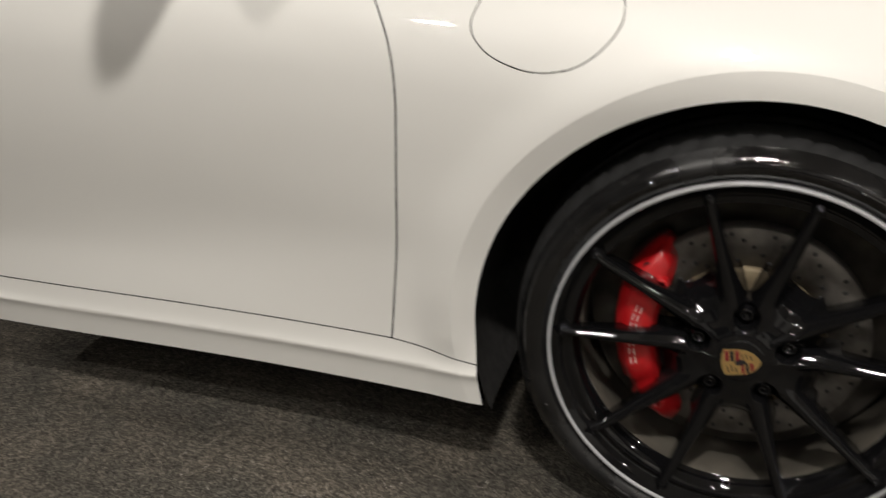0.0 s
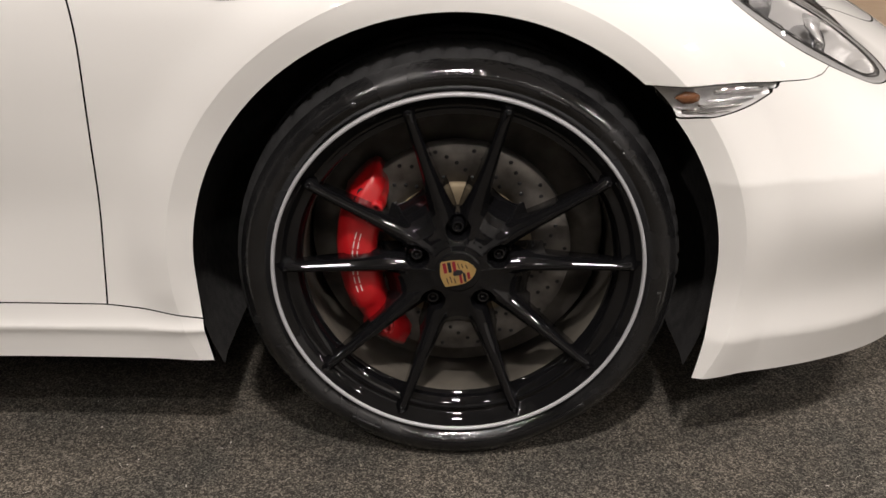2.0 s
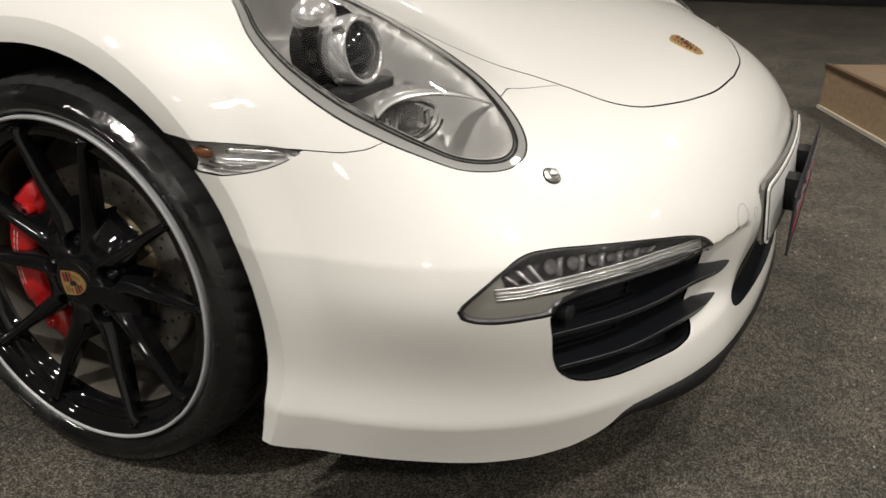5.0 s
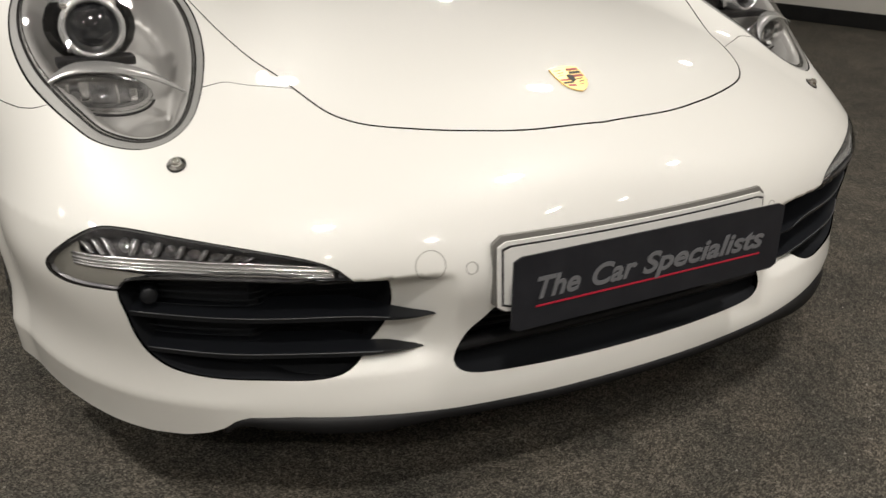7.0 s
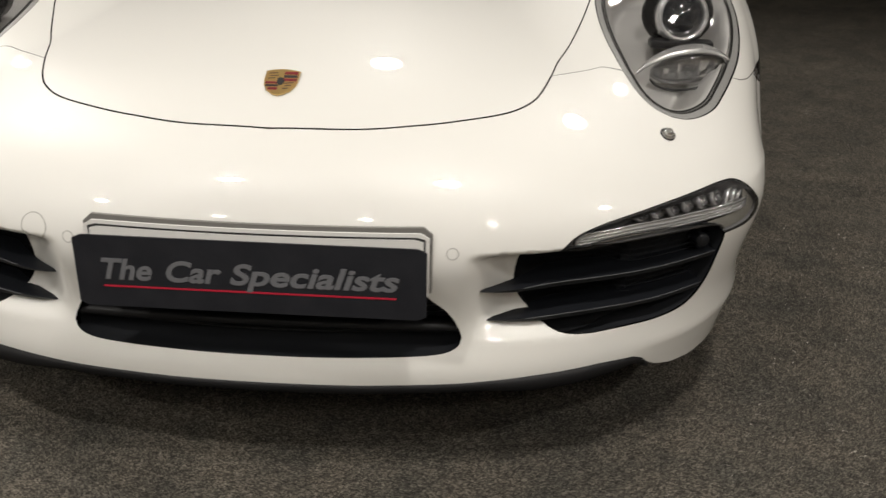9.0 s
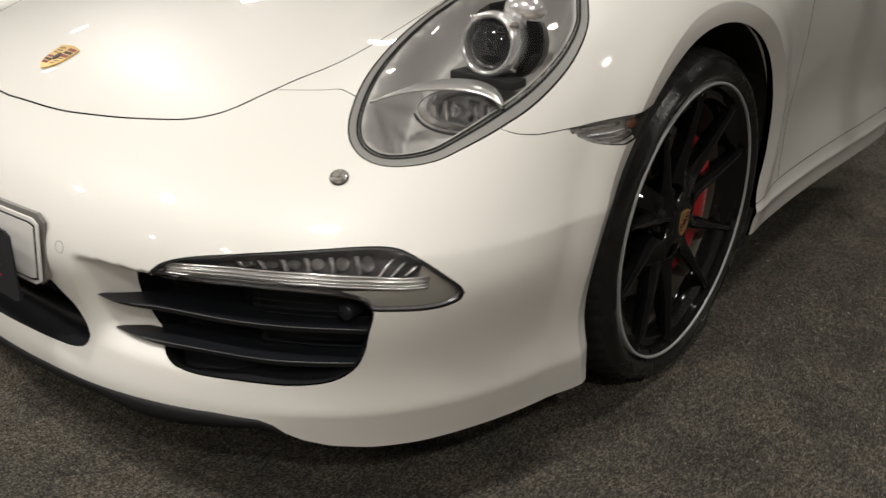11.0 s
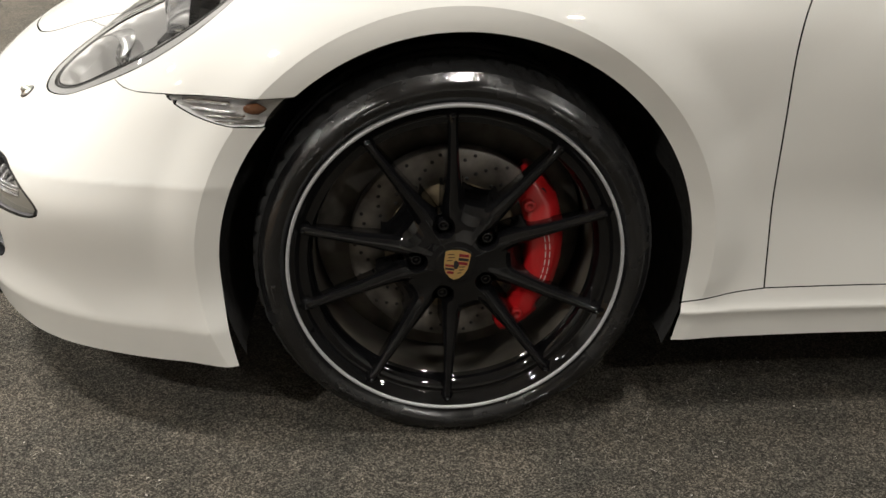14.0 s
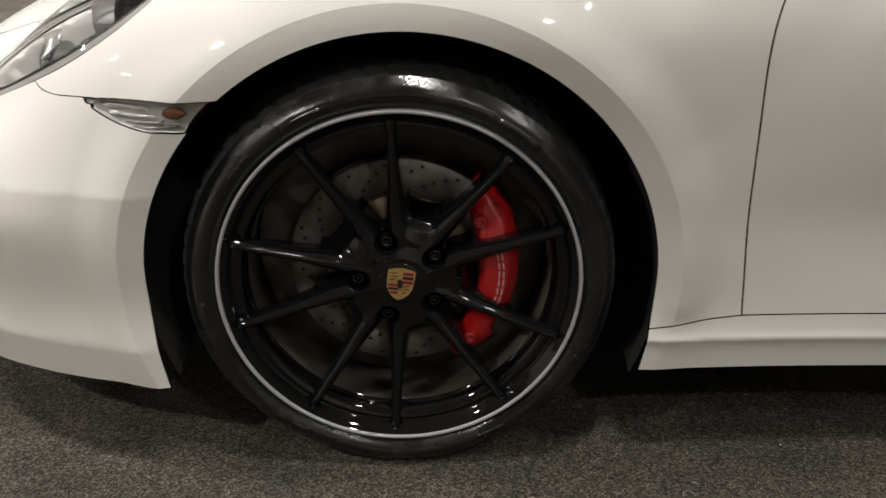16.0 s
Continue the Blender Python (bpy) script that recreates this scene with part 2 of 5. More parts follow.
DARK_CHROME = material("dark_chrome", (0.40, 0.40, 0.41), 0.12, 0.9)
BLADE = material("satin_black", (0.009, 0.0100, 0.0125), 0.38, 0, Specular_IOR_Level=0.3)
MESH_BLACK = material("mesh_black", (0.012, 0.0132, 0.0160), 0.7, 0, Specular_IOR_Level=0.2)
GLOSS = material("gloss_black", (0.0045, 0.0045, 0.005), 0.035, 0, Specular_IOR_Level=0.42)
DARK_BROWN = material("badge_brown", (0.10, 0.045, 0.02), 0.4)
RUBBER = grained(material("tyre_rubber", (0.018, 0.018, 0.019), 0.4, 0, Specular_IOR_Level=0.6), 14, (0.005, 0.005, 0.0053), (0.011, 0.011, 0.0115), 0.14, 160, rough=(-0.30, 0.68))
TREAD = grained(material("tread_rubber", (0.012, 0.012, 0.012), 0.75, 0, Specular_IOR_Level=0.3), 40, (0.012, 0.012, 0.0122), (0.020, 0.020, 0.0205), 0.2, 200)
SILVER = material("rim_silver", (0.42, 0.425, 0.44), 0.4, 0.2)
DISC = grained(material("disc_steel", (0.30, 0.28, 0.26), 0.42, 0.5), 22, (0.07, 0.064, 0.057), (0.25, 0.232, 0.21), rough=(0.35, 0.6))
BARREL = grained(material("barrel_brown", (0.2, 0.18, 0.15), 0.5, 0.2), 9, (0.045, 0.041, 0.035), (0.15, 0.135, 0.112), rough=(0.3, 0.55))
HAT = grained(material("disc_plating", (0.42, 0.34, 0.22), 0.6, 0.4), 40, (0.12, 0.094, 0.058), (0.22, 0.175, 0.11))
DARK_METAL = grained(material("dull_metal", (0.10, 0.09, 0.08), 0.6, 0.5), 20, (0.06, 0.055, 0.05), (0.16, 0.145, 0.125))
RED = material("caliper_red", (0.42, 0.009, 0.012), 0.28, 0, Coat_Weight=0.7, Coat_Roughness=0.06)
WHITE_PRINT = material("white_print", (0.62, 0.55, 0.53), 0.5)
LAMP_GREY = grained(material("lamp_bowl", (0.30, 0.30, 0.30), 0.40, 0.2), 8, (0.36, 0.352, 0.342), (0.44, 0.432, 0.42))
MARKER_SILVER = grained(material("marker_silver", (0.6, 0.6, 0.6), 0.3, 0.4), 40, (0.45, 0.445, 0.44), (0.66, 0.655, 0.645))
LAMP_DARK = grained(material("lamp_dark", (0.10, 0.10, 0.105), 0.35, 0.4), 60, (0.10, 0.10, 0.11), (0.20, 0.195, 0.20))
BEZEL = material("lamp_bezel", (0.25, 0.247, 0.24), 0.48, 0.1)
SILVER_PAINT = material("silver_paint", (0.50, 0.497, 0.49), 0.25, 0.6)
CHROME = material("chrome", (0.80, 0.79, 0.78), 0.08, 1.0)
LIP = material("lip_black", (0.007, 0.007, 0.008), 0.5, 0, Specular_IOR_Level=0.25)
RIB = material("lamp_rib", (0.28, 0.275, 0.28), 0.2, 0.6)
LAMP_END = material("lamp_end", (0.26, 0.25, 0.225), 0.4)
BRIGHT = material("bright_silver", (0.83, 0.83, 0.84), 0.18, 0.75)
WASHER = material("washer_chrome", (0.72, 0.71, 0.70), 0.15, 1.0)
DARK_GLASS = material("projector_glass", (0.015, 0.016, 0.020), 0.03, 0, Coat_Weight=1.0)
CLEAR_BAR = material("frosted_bar", (0.30, 0.295, 0.285), 0.2, 0.2, Coat_Weight=1.0)
AMBER = material("amber_bulb", (0.17, 0.070, 0.03), 0.25)
LENS_GLASS = glass("clear_plastic", (0.95, 0.95, 0.95))
GOLD = material("badge_gold", (0.72, 0.50, 0.20), 0.28, 0.8)
CREST_RED = material("badge_red", (0.20, 0.012, 0.02), 0.35)
HOLDER = material("holder_grey", (0.16, 0.155, 0.145), 0.45)
PLATE = material("plate_white", (0.72, 0.71, 0.69), 0.35)
CARD = grained(material("card_black", (0.020, 0.020, 0.024), 0.55, 0, Specular_IOR_Level=0.25), 25, (0.012, 0.0126, 0.0165), (0.018, 0.0188, 0.0235))
CARD_GREY = material("card_grey", (0.135, 0.138, 0.15), 0.5)
CARD_RED = material("card_red", (0.42, 0.010, 0.035), 0.45)


def carpet():
    """Short looped pile: single tufts of many tones, worn patches and a rough relief."""
    m = material("carpet", (0.06, 0.055, 0.05), 0.97, 0, Specular_IOR_Level=0.2)
    t = m.node_tree
    b = t.nodes["Principled BSDF"]
    where = t.nodes.new("ShaderNodeTexCoord")
    tones = []
    for scale, detail, lo, hi, dark, light in ((0, 0, .10, .95, CARPET_DARK, CARPET_LIGHT), (190, 3, .30, .70, (0.66, 0.655, 0.65), (1.36, 1.34, 1.31)),
                                               (60, 3, .34, .68, (0.70, 0.695, 0.69), (1.28, 1.27, 1.25)), (7.0, 5, .36, .66, (0.80, 0.815, 0.80), (1.20, 1.155, 1.09)),
                                               (1.7, 5, .32, .7, (0.76, 0.755, 0.75), (1.20, 1.18, 1.15))):
        ramp = t.nodes.new("ShaderNodeValToRGB")
        ramp.color_ramp.elements[0].position, ramp.color_ramp.elements[1].position = lo, hi
        ramp.color_ramp.elements[0].color, ramp.color_ramp.elements[1].color = (*dark, 1), (*light, 1)
        if scale:
            grain = t.nodes.new("ShaderNodeTexNoise")
            grain.inputs["Scale"].default_value, grain.inputs["Detail"].default_value, grain.inputs["Roughness"].default_value = scale, detail, 0.65
            t.links.new(grain.outputs[0], ramp.inputs[0])
        else:
            grain = t.nodes.new("ShaderNodeTexVoronoi")
            grain.inputs["Scale"].default_value = 420
            split = t.nodes.new("ShaderNodeSeparateColor")
            lean = t.nodes.new("ShaderNodeMath")
            lean.operation = "POWER"
            lean.inputs[1].default_value = 1.7
            t.links.new(grain.outputs["Color"], split.inputs[0])
            t.links.new(split.outputs[0], lean.inputs[0])
            t.links.new(lean.outputs[0], ramp.inputs[0])
        t.links.new(where.outputs["Object"], grain.inputs["Vector"])
        tones.append((ramp, grain))
    out = tones[0][0].outputs[0]
    for ramp, _ in tones[1:]:
        mix = t.nodes.new("ShaderNodeMix")
        mix.data_type, mix.blend_type = "RGBA", "MULTIPLY"
        mix.inputs[0].default_value = 1.0
        t.links.new(out, mix.inputs[6])
        t.links.new(ramp.outputs[0], mix.inputs[7])
        out = mix.outputs[2]
    t.links.new(out, b.inputs["Base Color"])
    lift = t.nodes.new("ShaderNodeBump")
    lift.invert = True
    lift.inputs["Strength"].default_value, lift.inputs["Distance"].default_value = 0.6, 0.003
    t.links.new(tones[0][1].outputs["Distance"], lift.inputs["Height"])
    t.links.new(lift.outputs[0], b.inputs["Normal"])
    return m


def wood(name, dark, light):
    """Laminate with grain along the boards."""
    m = material(name, light, 0.42)
    t = m.node_tree
    b = t.nodes["Principled BSDF"]
    where, turn = t.nodes.new("ShaderNodeTexCoord"), t.nodes.new("ShaderNodeMapping")
    turn.inputs["Rotation"].default_value = (0, 0, radians(60.5))
    turn.inputs["Scale"].default_value = (1.2, 26, 26)
    grain = t.nodes.new("ShaderNodeTexNoise")
    grain.inputs["Scale"].default_value, grain.inputs["Detail"].default_value = 2.2, 6
    ramp = t.nodes.new("ShaderNodeValToRGB")
    ramp.color_ramp.elements[0].position, ramp.color_ramp.elements[1].position = .3, .7
    ramp.color_ramp.elements[0].color, ramp.color_ramp.elements[1].color = (*dark, 1), (*light, 1)
    t.links.new(where.outputs["Object"], turn.inputs[0])
    t.links.new(turn.outputs[0], grain.inputs["Vector"])
    t.links.new(grain.outputs[0], ramp.inputs[0])
    t.links.new(ramp.outputs[0], b.inputs["Base Color"])
    return m


CARPET_DARK, CARPET_LIGHT = (0.030, 0.0283, 0.0254), (0.166, 0.1565, 0.1415)
# one laminate in two tones: boards dimmed, riser lifted, light put in the colour
CARPET, WOOD_SHADED, WOOD_LIT = carpet(), wood("laminate_shaded", (0.150, 0.104, 0.064), (0.215, 0.155, 0.100)), wood("pale_wood", (0.40, 0.285, 0.18), (0.54, 0.395, 0.26))
NOSING = grained(material("nosing_brown", (0.09, 0.05, 0.025), 0.45), 30, (0.07, 0.04, 0.02), (0.11, 0.06, 0.03))
LINT = material("lint_pale", (0.36, 0.335, 0.30), 0.8)
TRIM = material("trim_cream", (0.70, 0.64, 0.54), 0.5)
BASE = grained(material("satin_black_board", (0.012, 0.012, 0.013), 0.4), 12, (0.009, 0.009, 0.010), (0.016, 0.016, 0.017))
WALL_GREY = grained(material("wall_grey", (0.55, 0.54, 0.52), 0.75), 3, (0.68, 0.67, 0.645), (0.74, 0.73, 0.70), 0.05, 90)
WALL = grained(material("wall_paint", (0.78, 0.76, 0.72), 0.75), 3, (0.75, 0.73, 0.69), (0.80, 0.78, 0.74), 0.05, 90)
CEILING = grained(material("ceiling_paint", (0.3, 0.29, 0.28), 0.85), 2, (0.62, 0.605, 0.58), (0.68, 0.665, 0.64))

# ---------------------------------------------------------------- building helpers


def part(name, V, F, mat, parent, label="", normals=None):
    """One mesh object under a thing or a part."""
    me = bpy.data.meshes.new(name)
    me.from_pydata([tuple(map(float, v)) for v in V], [], [tuple(int(i) for i in f) for f in F])
    me.materials.append(mat)
    me.update()
    me.shade_smooth()
    if normals is not None:
        me.normals_split_custom_set_from_vertices([tuple(map(float, n)) for n in normals])
    ob = new(name, me)
    ob.parent = parent
    return tagged(ob, label)


def flat_part(name, V, F, mat, parent, label="", bevel=0.0):
    """A mesh with hard edges, its edges taken off by a small bevel."""
    bm = bmesh.new()
    vs = [bm.verts.new(tuple(map(float, v))) for v in V]
    for f in F:
        bm.faces.new([vs[int(i)] for i in f])
    bmesh.ops.recalc_face_normals(bm, faces=bm.faces)
    if bevel:
        sharp = [e for e in bm.edges if e.is_manifold and e.calc_face_angle(0) > 0.6]
        bmesh.ops.bevel(bm, geom=sharp, offset=bevel, segments=2, affect="EDGES", profile=0.7)
    me = bpy.data.meshes.new(name)
    bm.to_mesh(me)
    bm.free()
    me.materials.append(mat)
    ob = new(name, me)
    ob.parent = parent
    return tagged(ob, label)


def unit(v):
    return v / np.maximum(np.linalg.norm(v, axis=-1, keepdims=True), 1e-9)


def facing(p):
    """Outward directions of the skin at the points p."""
    return unit(slope(p, 5e-3))


def both(V, T):
    """A half and its mirror image, joined along y = 0."""
    n = len(V)
    W = np.vstack([V, V * [1, -1, 1]])
    U = np.vstack([T, T[:, ::-1] + n])
    on = np.arange(2 * n)
    mid = np.abs(V[:, 1]) < 1e-6
    on[n:][mid] = np.arange(n)[mid]
    return W, on[U]


CREST = 0.4255


def crest_facing(V):
    """Directions of the skin, with a clean break along the crest of the wheel arch."""
    d = np.hypot(V[:, 0] - ARCH_X, V[:, 2] - ARCH_Z)
    near = (np.abs(d - CREST) < 0.008) & (np.abs(V[:, 1]) > 0.5)
    out = np.stack([(V[:, 0] - ARCH_X) / d, 0 * d, (V[:, 2] - ARCH_Z) / d], 1)
    return d, near, out


def panel(name, V, T, mat, parent, label="", side=0, depth=0.009, lift=0.0):
    """A piece of the skin with its edges turned in. side: 1 left, -1 right, 0 across the middle."""
    if side == 0:
        V, T = both(V, T)
    elif side < 0:
        V, T = V * [1, -1, 1], T[:, ::-1]
    d, near, out = crest_facing(V)
    if near.any():
        # two pieces that meet in a sharp line along the crest
        far = clip(V, T, d - CREST)
        inner = clip(V, T, CREST - d)
        V, T = np.vstack([far[0], inner[0]]), np.vstack([far[1], inner[1] + len(far[0])])
        which = np.r_[np.ones(len(far[0])), -np.ones(len(inner[0]))]
        d, near, out = crest_facing(V)
        shift = np.where(near, which * 0.6 * (0.008 - np.abs(d - CREST)), 0)
        N = unit(slope(V + out * shift[:, None], 4e-3))
    else:
        N = facing(V)
    V = V + N * lift
    edges = np.sort(np.vstack([T[:, [0, 1]], T[:, [1, 2]], T[:, [2, 0]]]), 1)
    pairs, count = np.unique(edges, axis=0, return_counts=True)
    rim = pairs[count == 1]
    n, m = len(V), len(rim)
    ends = rim.reshape(-1)
    W = np.vstack([V, V[ends], V[ends] - N[ends] * depth])
    F = T.tolist() + [[n + 2 * k, n + 2 * k + 1, n + 2 * m + 2 * k + 1, n + 2 * m + 2 * k] for k in range(m)]
    tangent = unit(V[rim[:, 1]] - V[rim[:, 0]])
    out = np.repeat(unit(np.cross(tangent, N[rim[:, 0]])), 2, 0)
    return part(name, W, F, mat, parent, label, np.vstack([N, out, out]))


def lathe(profile, n=96, closed=False):
    """A surface of revolution about the y axis; profile of (radius, y)."""
    m = len(profile)
    V = np.array([(r * math.cos(2 * math.pi * k / n), y, r * math.sin(2 * math.pi * k / n)) for k in range(n) for r, y in profile])
    F = []
    for k in range(n):
        a, b = k * m, (k + 1) % n * m
        for i in range(m if closed else m - 1):
            j = (i + 1) % m
            F.append((a + i, a + j, b + j, b + i))
    return V, F


def aimed(V, origin, axis):
    """Turns the y axis of V to an axis and moves it to an origin."""
    a = unit(np.asarray(axis, float))
    helper = np.array([0, 0, 1.0]) if abs(a[2]) < 0.9 else np.array([1.0, 0, 0])
    u = unit(np.cross(a, helper))
    w = np.cross(u, a)
    return V @ np.stack([u, a, w]) + np.asarray(origin)


def block(size):
    """A box about the origin."""
    x, y, z = np.asarray(size) / 2
    V = np.array([(i, j, k) for i in (-x, x) for j in (-y, y) for k in (-z, z)])
    return V, [(0, 1, 3, 2), (4, 6, 7, 5), (0, 4, 5, 1), (2, 3, 7, 6), (0, 2, 6, 4), (1, 5, 7, 3)]


def loft(rings, caps=True):
    """A skin over closed rings of equal length."""
    rings = np.asarray(rings)
    k, m = rings.shape[:2]
    F = [(a * m + i, a * m + (i + 1) % m, (a + 1) * m + (i + 1) % m, (a + 1) * m + i) for a in range(k - 1) for i in range(m)]
    if caps:
        F += [tuple(range(m))[::-1], tuple((k - 1) * m + i for i in range(m))]
    return rings.reshape(-1, 3), F


def prism(points, low, high):
    """An upright block over a closed outline on the floor."""
    n = len(points)
    V = [(x, y, z) for z in (low, high) for x, y in points]
    return V, [tuple(range(n))[::-1], tuple(range(n, 2 * n))] + [(i, (i + 1) % n, n + (i + 1) % n, n + i) for i in range(n)]


def tube(path, r, n=8):
    """A round bar along a line of points."""
    path = np.asarray(path, float)
    t = unit(np.gradient(path, axis=0))
    u = unit(np.cross(t, [0.13, 0.21, 0.97]))
    w = np.cross(t, u)
    radii = np.broadcast_to(r, len(path))
    return loft([[p + q * (math.cos(2 * math.pi * k / n) * a + math.sin(2 * math.pi * k / n) * b) for k in range(n)] for p, a, b, q in zip(path, u, w, radii)])


# ---------------------------------------------------------------- outlines of the car's panels and lamps
HOOD = np.vstack([open_curve([(.862, 0), (.853, .137), (.832, .234), (.810, .303), (.780, .372), (.752, .410), (.718, .435), (.660, .456), (.600, .472), (.540, .495),
                              (.44, .527), (.334, .553), (.1, .60), (-.2, .64), (-.5, .66)]), [(-.5, -.1), (.862, -.1)]])
HEADLAMP = closed_curve([(.30, .800), (.335, .823), (.382, .834), (.43, .833), (.48, .823), (.53, .804), (.58, .780), (.621, .757), (.653, .727), (.673, .696), (.679, .665),
                         (.671, .635), (.649, .610), (.615, .590), (.58, .5755), (.535, .562), (.47, .5505), (.40, .548), (.33, .562), (.27, .60), (.238, .66), (.238, .72), (.262, .77)], 6)
FRONT_LAMP = closed_curve([(.851, .427), (.840, .449), (.814, .476), (.783, .494), (.75, .4975), (.70, .493), (.647, .486), (.59, .477), (.539, .467), (.503, .455), (.485, .442),
                           (.472, .426), (.499, .427), (.561, .433), (.632, .4365), (.698, .435), (.741, .430), (.762, .421), (.768, .409), (.795, .406), (.823, .405), (.844, .411)], 5)
INTAKE = closed_curve([(.769, .415), (.762, .367), (.752, .330), (.737, .302), (.709, .281), (.660, .272), (.591, .271), (.53, .270), (.484, .277), (.444, .297), (.418, .325), (.405, .355),
                       (.405, .392), (.420, .423), (.47, .430), (.56, .445), (.65, .448), (.73, .440)], 6)
GRILLE = np.array([(s * y, z) for s, side in ((1, [(0, .245), (.1, .245), (.205, .247), (.28, .251), (.312, .260), (.323, .276), (.316, .298), (.300, .324), (.278, .345), (.24, .375), (.12, .40), (0, .405)]),
                                              (-1, [(.12, .40), (.24, .375), (.278, .345), (.300, .324), (.316, .298), (.323, .276), (.312, .260), (.28, .251), (.205, .247), (.1, .245)])) for y, z in side])
GRILLE = closed_curve(GRILLE, 5)
MARKER = closed_curve([(.225, .6212), (.30, .6225), (.343, .623), (.40, .621), (.432, .6188), (.4445, .6178), (.437, .6115), (.425, .603), (.396, .590), (.355, .581), (.322, .578), (.290, .5775), (.250, .598)], 5)
FUEL = closed_curve([(-.405, .790), (-.387, .757), (-.346, .737), (-.303, .731), (-.255, .742), (-.218, .772), (-.203, .805), (-.222, .838), (-.30, .858), (-.375, .838)], 8)
ANGLE_B = np.radians([0, 11.2, 22.7, 30.7, 38.6, 43.0, 44.3, 45.5, 47.0, 49.6, 53.6, 58.5, 64, 78.5, 100, 124, 160])
EDGE_B = np.array([.196, .196, .200, .207, .211, .208, .200, .184, .172, .160, .152, .150, .152, .154, .165, .175, .178])
door_x = spline([.15, .27, .36, .46, .59, .70, .76, .81, .95], [-.545, -.538, -.530, -.521, -.513, -.511, -.524, -.551, -.65])
GAP = 0.0014


def below(V):
    """Positive above the painted lower edge."""
    a = np.arctan2(np.abs(V[:, 1]), V[:, 0] - 0.2)
    return V[:, 2] - np.interp(a, ANGLE_B, EDGE_B)


def ahead(V):
    """Positive on the bumper, negative on the wing, as a distance from the seam between them."""
    x, y, z = V.T
    top = np.interp(x, [-2, -.02, .02, .26, .44, .49, .515, .53, .545, .6], [-1, -1, .6225, .6225, .6185, .6155, .6185, .625, .66, 1.2]) - z
    front = x - np.interp(y, [0, .453, .504, .55, .575, .60], [.66, .66, .628, .604, .607, .61])
    return np.where(y > 0.70, top, front)


def sill_line(V):
    return V[:, 2] - np.interp(V[:, 0], [-1.5, -.54, -.47, -.40, -.36], [.276, .271, .264, .252, .245])


def skin_where(*tests, base=None):
    V, T = base or (SKIN_V, SKIN_T)
    for test in tests:
        V, T = clip(V, T, test(V))
    return V, T


def arch(V):
    z = V[:, 2] - ARCH_Z
    d = np.hypot(V[:, 0] - ARCH_X, np.where(z < 0, 0.64 * z, z)) - ARCH_R
    return np.where(V[:, 1] < 0.5, 1.0, d)


# ---------------------------------------------------------------- the car


spoke_line = spline([.03, .055, .075, .095, .115, .14, .18, .225, .25, .2635], [-.024, -.0255, -.0262, -.0258, -.0235, -.0195, -.0140, -.0080, -.0055, -.0070])
spoke_half = spline([.03, .06, .08, .10, .12, .15, .19, .23, .25, .2635], [.0150, .0160, .0170, .0168, .0150, .0118, .0092, .0078, .0082, .0115])


